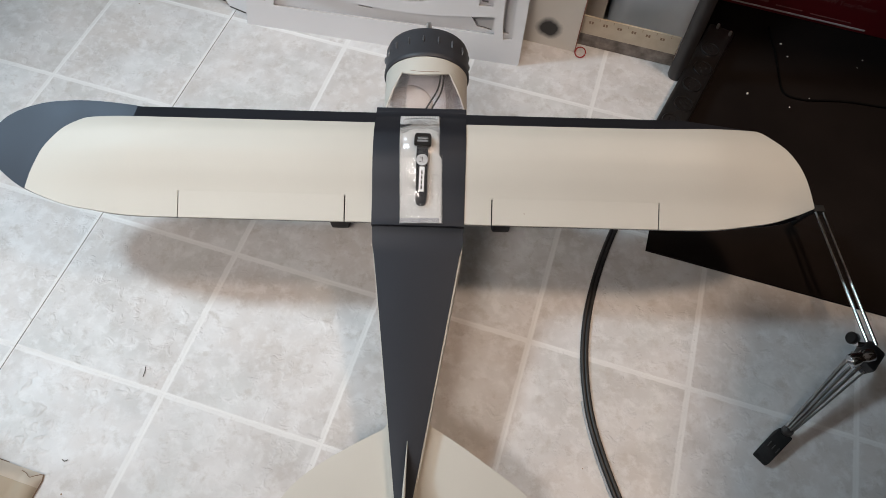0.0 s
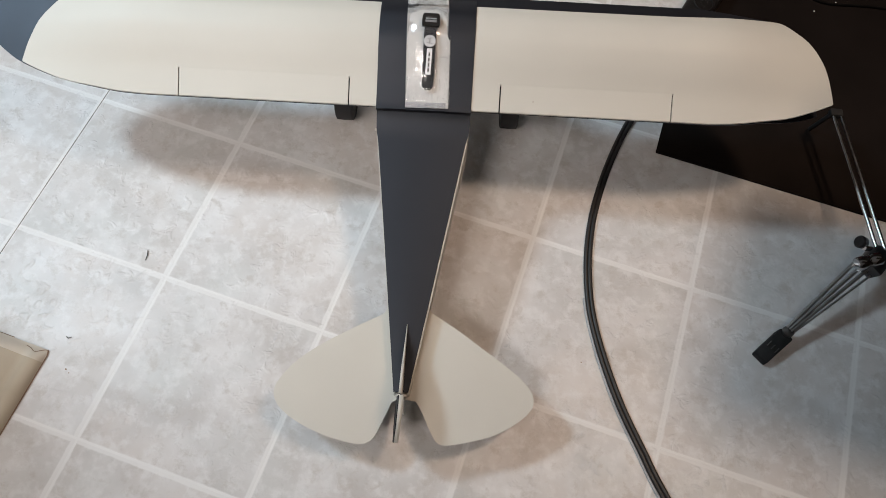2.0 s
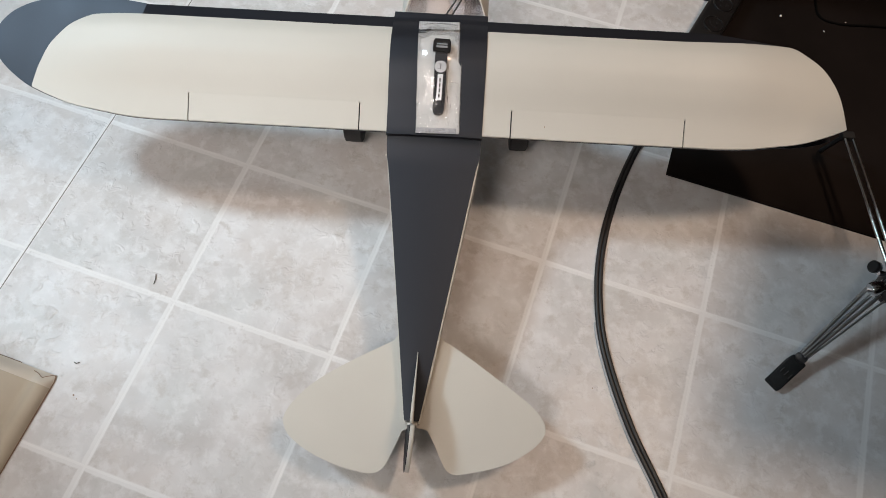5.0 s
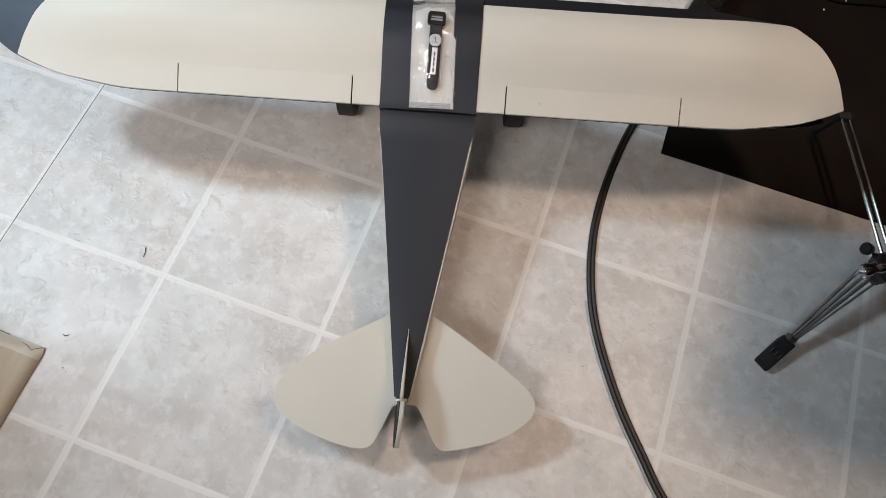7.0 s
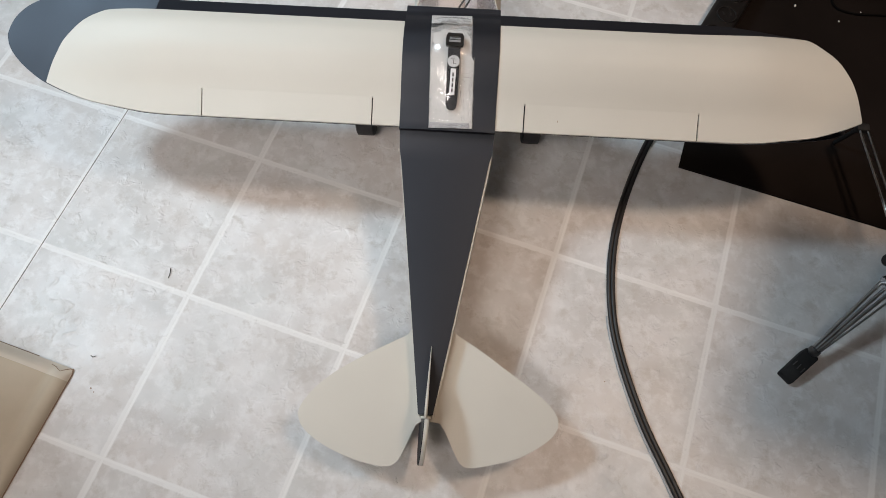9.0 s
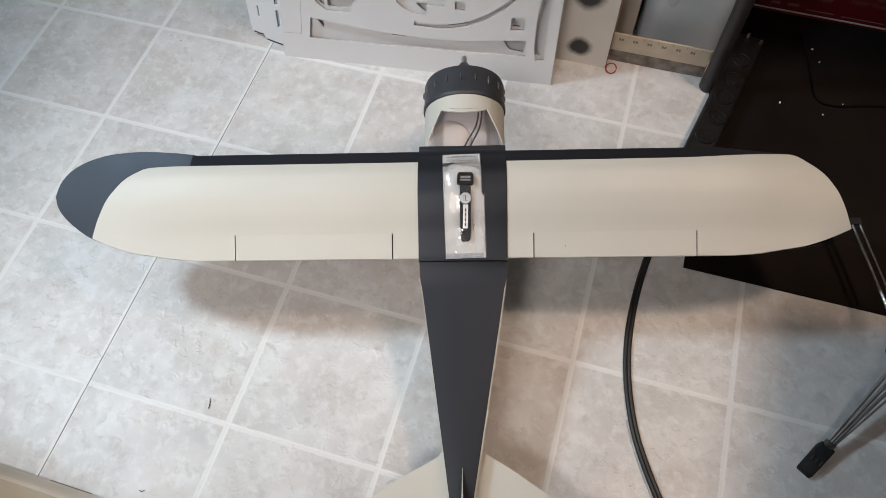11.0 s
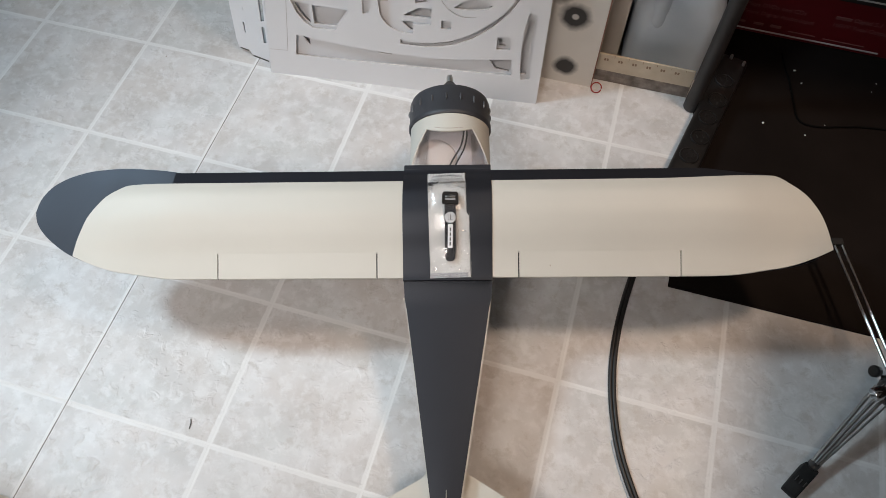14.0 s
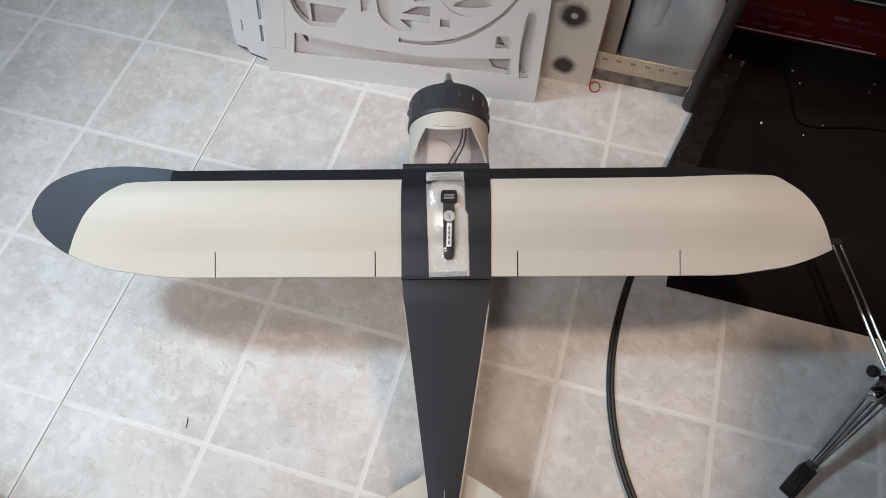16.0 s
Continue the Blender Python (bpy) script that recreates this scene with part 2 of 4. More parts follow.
def solid(grid, down):
    """A closed sheet from a grid of points and its thickness as a vector."""
    bm = bmesh.new()
    down = Vector(down)
    top = [[bm.verts.new(p) for p in row] for row in grid]
    low = [[bm.verts.new(Vector(p) + down) for p in row] for row in grid]
    n, k = len(grid), len(grid[0])
    for i in range(n - 1):
        for j in range(k - 1):
            bm.faces.new((top[i][j], top[i + 1][j], top[i + 1][j + 1], top[i][j + 1]))
            bm.faces.new((low[i][j], low[i][j + 1], low[i + 1][j + 1], low[i + 1][j]))
    rim = [(i, 0) for i in range(n)] + [(n - 1, j) for j in range(1, k)] + [(i, k - 1) for i in range(n - 2, -1, -1)] + [(0, j) for j in range(k - 2, 0, -1)]
    for (a, b), (c, d) in zip(rim, rim[1:] + rim[:1]):
        bm.faces.new((top[a][b], low[a][b], low[c][d], top[c][d]))
    return bm


def lathe(profile, steps=40, m=None, bm=None):
    """Turns (radius, height) pairs round z."""
    bm = bm or bmesh.new()
    m = m or Matrix()
    rings = []
    for r, h in profile:
        if r < 1e-6:
            rings.append([bm.verts.new(m @ Vector((0, 0, h)))])
        else:
            rings.append([bm.verts.new(m @ Vector((r * math.cos(2 * math.pi * k / steps), r * math.sin(2 * math.pi * k / steps), h))) for k in range(steps)])
    for a, b in zip(rings, rings[1:]):
        for k in range(steps):
            q = (k + 1) % steps
            if len(a) == 1 and len(b) == 1:
                continue
            if len(a) == 1:
                bm.faces.new((a[0], b[q], b[k]))
            elif len(b) == 1:
                bm.faces.new((a[k], a[q], b[0]))
            else:
                bm.faces.new((a[k], a[q], b[q], b[k]))
    return bm


def spline(points, per=8):
    """Catmull-Rom through the points."""
    pts = [Vector(p) for p in points]
    pts = [2 * pts[0] - pts[1]] + pts + [2 * pts[-1] - pts[-2]]
    out = []
    for a, b, c, d in zip(pts, pts[1:], pts[2:], pts[3:]):
        for s in range(per):
            t = s / per
            out.append(0.5 * ((2 * b) + (c - a) * t + (2 * a - 5 * b + 4 * c - d) * t * t + (3 * b - a - 3 * c + d) * t ** 3))
    out.append(pts[-2])
    return out


def tube(points, r, sides=10, bm=None, flat=1.0):
    """A round tube along points, closed at both ends."""
    bm = bm or bmesh.new()
    pts = [Vector(p) for p in points]
    rings, side = [], None
    for k, p in enumerate(pts):
        d = (pts[min(k + 1, len(pts) - 1)] - pts[max(k - 1, 0)]).normalized()
        if side is None:
            side = d.cross(Vector((0, 0, 1)))
            if side.length < 0.1:
                side = d.cross(Vector((1, 0, 0)))
        side = (side - d * side.dot(d)).normalized()
        up = side.cross(d)
        rings.append([bm.verts.new(p + r * (math.cos(a) * side + flat * math.sin(a) * up)) for a in (2 * math.pi * q / sides for q in range(sides))])
    for a, b in zip(rings, rings[1:]):
        for q in range(sides):
            bm.faces.new((a[q], a[(q + 1) % sides], b[(q + 1) % sides], b[q]))
    bm.faces.new(rings[0])
    bm.faces.new(rings[-1][::-1])
    return bm


def plate(outline, holes, thick):
    """A flat plate in x, y with holes through it, from z = 0 down to -thick."""
    cu = bpy.data.curves.new("plate", "CURVE")
    cu.dimensions, cu.fill_mode, cu.extrude = "2D", "BOTH", thick / 2
    for ring in (outline, *holes):
        s = cu.splines.new("POLY")
        s.points.add(len(ring) - 1)
        for p, (x, y) in zip(s.points, ring):
            p.co = (x, y, 0, 1)
        s.use_cyclic_u = True
    ob = bpy.data.objects.new("plate", cu)
    me = bpy.data.meshes.new_from_object(ob)
    bm = bmesh.new()
    bm.from_mesh(me)
    bmesh.ops.remove_doubles(bm, verts=bm.verts, dist=1e-5)
    bmesh.ops.translate(bm, verts=bm.verts, vec=(0, 0, -thick / 2))
    bpy.data.objects.remove(ob)
    bpy.data.meshes.remove(me)
    bpy.data.curves.remove(cu)
    return bm


def text(words, size, material, m, parent, name="lettering"):
    cu = bpy.data.curves.new("words", "FONT")
    cu.body, cu.size, cu.extrude, cu.resolution_u = words, size, 0.0002, 2
    ob = bpy.data.objects.new("words", cu)
    me = bpy.data.meshes.new_from_object(ob)
    bpy.data.objects.remove(ob)
    bpy.data.curves.remove(cu)
    me.materials.clear()
    me.materials.append(material)
    t = new(name, me)
    t.parent = parent
    t.matrix_basis = m
    return t


def curve(xs, ys):
    """A smooth function through a table."""
    xs, ys = np.array(xs, float), np.array(ys, float)
    h = np.diff(xs)
    s = np.diff(ys) / h
    d = np.zeros(len(xs))
    d[1:-1] = np.where(s[:-1] * s[1:] > 0, 2 * s[:-1] * s[1:] / (s[:-1] + s[1:] + 1e-12), 0)
    d[0], d[-1] = s[0], s[-1]

    def at(x):
        x = min(max(x, xs[0]), xs[-1])
        i = min(int(np.searchsorted(xs, x, side="right")) - 1, len(h) - 1)
        t = (x - xs[i]) / h[i]
        return float((2 * t ** 3 - 3 * t * t + 1) * ys[i] + (t ** 3 - 2 * t * t + t) * h[i] * d[i] + (3 * t * t - 2 * t ** 3) * ys[i + 1] + (t ** 3 - t * t) * h[i] * d[i + 1])

    return at


# ---- the room: floor, walls, ceiling ----
S = 0.2286
floor = part("floor", box(-2.4, -2.2, -0.05, 2.6, 1.55, -0.00007), GROUT)
tagged(floor, "pale mottled vinyl tile floor with light joints", "floor", kind="structure")
seam = part("trim", box(-0.0012, -2.2, -0.004, 0.0004, 1.55, -0.00003), SEAM)
tagged(seam, "dark open seam between two vinyl floor sheets", "floor seam", kind="structure")
for name, b in (("wall_north", (-2.5, 1.55, 0, 2.7, 1.65, 2.4)), ("wall_south", (-2.5, -2.3, 0, 2.7, -2.2, 2.4)), ("wall_west", (-2.5, -2.2, 0, -2.4, 1.55, 2.4)), ("wall_east", (2.6, -2.2, 0, 2.7, 1.55, 2.4))):
    # The unseen east and north walls are darkened to cut bounce and reflections.
    dark = name in ("wall_east", "wall_north")
    tagged(part(name, box(*b), DARK_WALL if dark else WALL), "unseen wall, dark brown to cut bounce light" if dark else "plain beige painted kitchen wall", "wall", kind="structure")
# Unseen half wall, added only to block the cool panel from the near corner.
tagged(part("shade_partition", box(-2.4, -0.9, 0, -0.35, -0.053, 0.9), WALL), "unseen beige half wall added to shade the floor corner", "wall", kind="structure")
# Unseen ledge, added to keep the warm bulb off the floor by the stand.
tagged(part("shade_ledge", box(1.066, 0.185, 0.70, 2.6, 0.448, 0.74), DARK_WALL), "unseen dark brown ledge added to shade the floor by the stand", "ledge", kind="structure")
tagged(part("ceiling", box(-2.5, -2.3, 2.4, 2.7, 1.65, 2.5), CEILING), "plain off-white ceiling", "ceiling", kind="structure")

# ---- the model airplane ----
PLANE = pose(0.5058, 0.2600, 0.176, 0, 0, 16) @ pose(0, 0, 0, 10) @ pose(0, 0, 0, 0, -1.0, 0)
plane = empty("model_airplane", PLANE, "cream and charcoal foam model airplane standing on its wheels", "model airplane")

top_z = curve((0, 0.03, 0.06, 0.085, 0.105, 0.126, 0.14), (0.004, 0.0145, 0.030, 0.0385, 0.0395, 0.033, 0.024))
fade = curve((0, 0.36, 0.44, 0.508), (1.0, 1.0, 0.72, 0.42))
cream_edge = {
    -1: curve((0, 0.36, 0.42, 0.432, 0.447, 0.460, 0.472, 0.483, 0.491, 0.497, 0.5025), (0.1255, 0.1255, 0.1275, 0.1270, 0.1205, 0.1115, 0.0990, 0.0845, 0.0680, 0.0530, 0.0340)),
    1: curve((0, 0.28, 0.36, 0.434, 0.440, 0.455, 0.4745, 0.487, 0.4955, 0.501, 0.5035), (0.1255, 0.1265, 0.1295, 0.1335, 0.1315, 0.1200, 0.1025, 0.0840, 0.0650, 0.0450, 0.0345)),
}
TIP_X = {-1: 0.5022, 1: 0.5033}
cream_te = curve((0, 0.34, 0.37, 0.42, 0.444, 0.48, 0.5065), (0, 0, 0.001, 0.0075, 0.0115, 0.023, 0.0345))
black_le = curve((0, 0.355, 0.365, 0.40, 0.443, 0.48, 0.513, 0.538, 0.553, 0.5585, 0.561), (0.146, 0.146, 0.1475, 0.152, 0.1545, 0.152, 0.144, 0.1315, 0.116, 0.1045, 0.0945))
black_te = curve((0, 0.34, 0.37, 0.42, 0.45, 0.507, 0.533, 0.551, 0.5585, 0.561), (0.0022, 0.0022, 0.003, 0.0095, 0.015, 0.0345, 0.0515, 0.069, 0.0815, 0.0915))
HINGE = 0.0315


def wing_top(x, y):
    return top_z(y) * fade(abs(x)) + 0.003


def sheet(s, x0, x1, lo, hi, zf, nx, ny, thick):
    """Grid on one wing half (s is the side) between the edges lo(x) and hi(x)."""
    rows = []
    for i in range(nx + 1):
        t = i / nx
        x = x0 + (x1 - x0) * (1 - (1 - t) ** 1.6 if x1 > 0.45 else t)
        a, b = lo(x), hi(x)
        rows.append([(s * x, a + (b - a) * j / ny, zf(x, a + (b - a) * j / ny)) for j in range(ny + 1)])
    return solid(rows, (0, 0, -thick))


def joined(*bms):
    out = bms[0]
    for b in bms[1:]:
        me = bpy.data.meshes.new("tmp")
        b.to_mesh(me)
        b.free()
        out.from_mesh(me)
        bpy.data.meshes.remove(me)
    return out


def tip_z(s, x, y):
    """Lower wing sheet: flat inboard; one end is swept up, the other bent down so it catches no lamp gloss."""
    k = min(1.0, max(0.0, (x - 0.27) / 0.10))
    flat = 0.010 * max(0.0, y / 0.147) ** 1.5
    dome = (0.0225 if s < 0 else -0.026) * min(1.05, max(0.0, y / 0.142))
    droop = 0.0 if s < 0 else 0.22 * max(0.0, x - 0.42)
    return -0.0005 + flat + (dome - flat) * k - droop


for s in (-1, 1):
    cream_le = cream_edge[s]
    panel = joined(
        sheet(s, 0.058, 0.0922, cream_te, cream_le, wing_top, 3, 24, 0.0028),
        sheet(s, 0.0922, 0.3042, lambda x: HINGE, cream_le, wing_top, 14, 20, 0.004),
        sheet(s, 0.3042, TIP_X[s], cream_te, cream_le, wing_top, 40, 24, 0.0028))
    part("wing_panel", panel, CREAM, plane, "cream wing skin with a curved top", True)
    part("aileron", sheet(s, 0.0938, 0.3028, cream_te, lambda x: HINGE - 0.00005, wing_top, 14, 6, 0.0028), CREAM, plane, "cream aileron cut between two slots", True)
    # one lower sheet carries a wide dark tip, the other stays under its cream skin
    if s < 0:
        part("wing_underside", sheet(s, 0.0, 0.5609, black_te, black_le, lambda x, y: tip_z(s, x, y), 60, 14, 0.002), BLACK_PAPER, plane, "charcoal lower wing sheet with a wide rounded tip", True)
    else:
        part("wing_underside", sheet(s, 0.0, TIP_X[s] - 0.0015, lambda x: max(black_te(x), cream_te(x) + 0.001), lambda x: max(cream_te(x) + 0.0015, min(black_le(x), cream_le(x) - 0.001)), lambda x, y: tip_z(s, x, y), 60, 14, 0.002), BLACK_PAPER, plane, "charcoal lower wing sheet", True)
    part("leading_edge", sheet(s, 0.0, 0.370 if s < 0 else 0.430, lambda x: cream_le(x) - 0.004, lambda x: 0.1448 if s < 0 or x < 0.34 else 0.1448 + (cream_le(x) + 0.002 - 0.1448) * min(1.0, (x - 0.34) / 0.085), lambda x, y: wing_top(x, cream_le(x)) - 0.0022 - 0.32 * max(0.0, y - cream_le(x)) * fade(x), 24, 10, 0.003), BLACK_PAPER, plane, "charcoal leading edge strip", True)
    wheel = lathe([(0, -0.013), (0.012, -0.0130), (0.034, -0.0130), (0.0364, -0.0115), (0.0368, 0), (0.0364, 0.0115), (0.034, 0.0130), (0.012, 0.0130), (0, 0.013)], 36, pose(s * 0.122 - 0.003, 0.094, -0.1590, 0, 90, 0))
    w = part("wheel", wheel, BLACK_FOAM, plane, "black foam wheel", True)
    part("hub", lathe([(0, -0.0195), (0.006, -0.0195), (0.007, -0.016), (0.007, 0.016), (0.006, 0.0195), (0, 0.0195)], 16, pose(s * 0.122 - 0.003, 0.094, -0.1590, 0, 90, 0)), STEEL, w, "", True)
    part("gear_leg", tube(spline([(s * 0.05, 0.090, -0.085), (s * 0.082, 0.092, -0.122), (s * 0.100, 0.094, -0.157), (s * 0.122 - 0.003, 0.094, -0.159)], 6), 0.0015, 8), STEEL, plane, "bent wire landing gear leg", True)
    part("strut", tube([(s * 0.055, 0.07, -0.075), (s * 0.28, 0.08, -0.004)], 0.0025, 8), CREAM_EDGE, plane, "", True)

centre = []
for i in range(9):
    x = -0.0585 + 0.117 * i / 8
    centre.append([(x, y, top_z(max(y, 0)) + 0.0055 - 0.0010 * (abs(x) / 0.0585) ** 4) for y in [-0.004 + 0.150 * j / 30 for j in range(31)]])
part("centre_panel", solid(centre, (0, 0, -0.006)), BLACK_PAPER, plane, "charcoal centre section over the wing", True)

# fuselage behind the wing: dark deck between two cream side sheets
half = lambda y: float(np.interp(y, (-0.345, -0.022, 0.01, 0.16), (0.0095, 0.0580, 0.0590, 0.0578)))
deck = curve((-0.345, -0.025, 0.0, 0.16), (-0.030, -0.013, -0.004, 0.010))
keel = curve((-0.345, -0.1, 0.05, 0.16), (-0.062, -0.083, -0.090, -0.088))
bend = curve((-0.41, -0.2, 0.0, 0.2), (-0.0062, -0.0025, 0, 0))
ys = [-0.342 + 0.346 * j / 26 for j in range(27)]
part("deck", solid([[(bend(y) + q * (half(y) - ((0.0017 if q > 0 else 0.0009) if q and y < -0.03 else 0.0001)), y, deck(y) + 0.0012 * (1 - q * q)) for y in ys] for q in (-1, -0.5, 0, 0.5, 1)], (0, 0, -0.004)), BLACK_PAPER, plane, "charcoal tapering rear deck", True)
ys = [-0.345 + 0.50 * j / 30 for j in range(31)]
for s in (-1, 1):
    rows = [[(bend(y) + s * half(y), y, deck(y) - 0.0012 + (keel(y) - deck(y)) * q) for y in ys] for q in (0, 0.35, 0.7, 1)]
    part("fuselage_side", solid(rows, (-s * 0.0026, 0, 0)), CREAM, plane, "cream foam fuselage side with bare white edge", True)
part("fuselage_floor", solid([[(bend(y) + q * (half(y) - 0.003), y, keel(y) + 0.002) for y in ys] for q in (-1, 0, 1)], (0, 0, -0.003)), CREAM, plane)
part("tail_post", box(-0.012, -0.3465, -0.060, 0.0015, -0.3435, -0.033, 0.0006), CREAM_EDGE, plane)

# stabiliser with its rounded elevators
stab_out = {
    -1: [(-0.004, -0.205), (-0.034, -0.249), (-0.070, -0.2685), (-0.103, -0.288), (-0.130, -0.308), (-0.148, -0.328), (-0.1565, -0.345), (-0.153, -0.360), (-0.140, -0.373), (-0.117, -0.386), (-0.090, -0.396), (-0.066, -0.4015), (-0.052, -0.403), (-0.042, -0.401), (-0.034, -0.394), (-0.026, -0.377), (-0.0165, -0.354), (-0.006, -0.347)],
    1: [(-0.004, -0.205), (0.026, -0.245), (0.060, -0.2655), (0.092, -0.287), (0.120, -0.306), (0.140, -0.322), (0.150, -0.336), (0.1505, -0.348), (0.143, -0.360), (0.128, -0.372), (0.105, -0.385), (0.080, -0.393), (0.058, -0.398), (0.046, -0.399), (0.038, -0.395), (0.031, -0.384), (0.019, -0.361), (0.012, -0.351), (-0.004, -0.349)],
}
for s, pts in stab_out.items():
    ring = [(p.x, p.y) for p in spline([(x, y, 0) for x, y in pts[1:-1]], 4)]
    bm = plate([pts[0]] + ring + [pts[-1]], [], 0.0045)
    bmesh.ops.translate(bm, verts=bm.verts, vec=(0, 0, -0.0475 - (0.0002 if s > 0 else 0)))
    part("stabiliser", bm, CREAM, plane, "cream fan-shaped tailplane half")
# fin and rudder, upright on the deck
fin = [(-0.252, -0.030), (-0.275, -0.020), (-0.30, -0.002), (-0.325, 0.012), (-0.345, 0.016), (-0.345, -0.045), (-0.30, -0.045), (-0.26, -0.043)]
rud = [(-0.347, 0.016), (-0.368, 0.010), (-0.388, -0.008), (-0.399, -0.030), (-0.398, -0.055), (-0.385, -0.072), (-0.364, -0.080), (-0.347, -0.080)]


def upright(outline, x, thick, m):
    bm = plate(outline, [], thick)
    bmesh.ops.transform(bm, matrix=m @ Matrix(((0, 0, 1, x), (1, 0, 0, 0), (0, 1, 0, 0), (0, 0, 0, 1))), verts=bm.verts)
    return bm


lean = pose(-0.0035, 0, 0) @ pose(0, -0.24, -0.03, 0, 5.0, -1.2) @ pose(0, 0.24, 0.03)
fin_lean = pose(-0.0035, 0, 0) @ pose(0, -0.24, -0.03, 0, 1.2, -1.0) @ pose(0, 0.24, 0.03)
fin_bm = plate(fin, [], 0.0034)
for v in fin_bm.verts:
    v.co.z = -0.0017 + (v.co.z + 0.0017) * min(1.0, max(0.22, (-0.245 - v.co.x) / 0.085))
bmesh.ops.transform(fin_bm, matrix=fin_lean @ Matrix(((0, 0, 1, 0.0025), (1, 0, 0, 0), (0, 1, 0, 0), (0, 0, 0, 1))), verts=fin_bm.verts)
part("fin", fin_bm, CREAM, plane, "cream upright fin")
part("fin_skin", upright([(y, z - 0.0006) for y, z in fin], 0.0002, 0.0008, fin_lean), BLACK_PAPER, plane, "charcoal skin on the fin")
part("rudder", upright(rud, 0.0025, 0.005, lean), CREAM, plane, "cream rudder with dark side")
part("rudder_skin", upright([(y * 1.0, z) for y, z in rud], -0.0027, 0.0008, lean), BLACK_PAPER, plane, "charcoal skin on the rudder")
part("tail_skid", tube([(-0.005, -0.33, -0.062), (-0.005, -0.35, -0.085), (-0.005, -0.365, -0.1135)], 0.0015, 8), STEEL, plane, "wire tail skid", True)

# nose: cream cowl with a clear panel, black ring, motor and propeller
CX, CZ, CR = 0.003, -0.030, 0.0575
win = curve((0.150, 0.167, 0.186, 0.2175), (0.0571, 0.0558, 0.0480, 0.0300))


def arch(y, a):
    return (CX + CR * math.sin(a), y, CZ + CR * math.cos(a))


cowl_parts = []
for s in (-1, 1):
    rows = []
    for y in (0.148, 0.156, 0.165, 0.175, 0.185, 0.195, 0.206, 0.2175):
        a0 = math.asin(min(win(y) / CR, 0.999))
        rows.append([arch(y, s * (a0 + (2.2 - a0) * k / 12)) for k in range(13)])
    cowl_parts.append(solid(rows, (-s * 0.0011, 0, -0.0004)))


def brow(a):
    """The straight front edge of the opening, seen along the slope of the shell."""
    return min(0.2175, 0.205 + 0.9 * CR * (1 - math.cos(a)))


rows = [[arch(brow(a) + (0.240 - brow(a)) * t, a) for a in (-2.2 + 4.4 * k / 60 for k in range(61))] for t in (0, 0.3, 0.65, 1)]
cowl_parts.append(solid(rows, (0, 0, -0.0028)))
part("cowl", joined(*cowl_parts), CREAM, plane, "cream rounded nose shell with a trapezoid opening", True)
rows = []
for y in (0.150, 0.160, 0.17, 0.18, 0.19, 0.2, 0.21, 0.219):
    w = win(y) + 0.002
    rows.append([(CX + min(w, CR - 0.001) * q, y, CZ + math.sqrt(CR * CR - (min(w, CR - 0.001) * q) ** 2 * 0.98) - 0.0015) for q in [-1 + k / 6 for k in range(13)]])
pane = part("windscreen", solid(rows, (0, 0, -0.0004)), PANE, plane, "clear acetate windscreen", True)
pane.visible_shadow = False
part("sill", box(-0.0585, 0.1465, 0.018, 0.0585, 0.1535, 0.0275, 0.001), BLACK_PAPER, plane, "charcoal bar above the windscreen")
part("cabin_floor", box(-0.051, 0.10, -0.016, 0.054, 0.237, -0.012), GREY_INNER, plane, "pale mauve-grey inner sheet")
part("cabin_wall", lathe([(0, 0.231), (0.0540, 0.231), (0.0540, 0.236), (0, 0.236)], 32, pose(0.003, 0, -0.030, -90, 0, 0)), GREY_INNER, plane)
bm = bmesh.new()
bmesh.ops.create_uvsphere(bm, u_segments=28, v_segments=14, radius=1.0, matrix=pose(-0.0190, 0.180, -0.012, 0, 0, 12) @ Matrix.Diagonal((0.0325, 0.033, 0.0075, 1)))
part("padding", bm, INNER, plane, "tan rounded padding inside the cabin", True)
bm = bmesh.new()
bmesh.ops.create_uvsphere(bm, u_segments=20, v_segments=10, radius=1.0, matrix=pose(0.020, 0.1545, -0.010) @ Matrix.Diagonal((0.015, 0.012, 0.012, 1)))
part("connector", bm, RUBBER, plane, "dark rounded plug", True)
for pts in ([(0.021, 0.232, 0.004), (0.023, 0.216, 0.006), (0.019, 0.195, 0.004), (0.006, 0.172, 0.000), (-0.004, 0.152, -0.004)], [(0.025, 0.232, 0.003), (0.0275, 0.214, 0.006), (0.024, 0.192, 0.004), (0.014, 0.172, 0.001), (0.006, 0.156, -0.003)], [(-0.030, 0.208, -0.0095), (-0.040, 0.198, -0.0100), (-0.0465, 0.180, -0.0100), (-0.0430, 0.160, -0.0095)], [(-0.040, 0.160, -0.010), (-0.030, 0.150, -0.007), (-0.016, 0.150, -0.003), (-0.004, 0.152, -0.003)]):
    part("wire", tube(spline(pts, 6), 0.0012, 8), RUBBER, plane, "", True)

axis = pose(CX, 0, CZ, -90, 0, 0)
ringp = [(0.0545, 0.233), (0.0592, 0.233), (0.0602, 0.2345), (0.0602, 0.240), (0.0590, 0.242), (0.0588, 0.273), (0.0565, 0.2795), (0.050, 0.2815), (0.046, 0.280), (0.046, 0.267), (0.0, 0.267)]
ring = part("cowl_ring", lathe(ringp, 64, axis), RING_BLACK, plane, "satin black round engine ring", True)
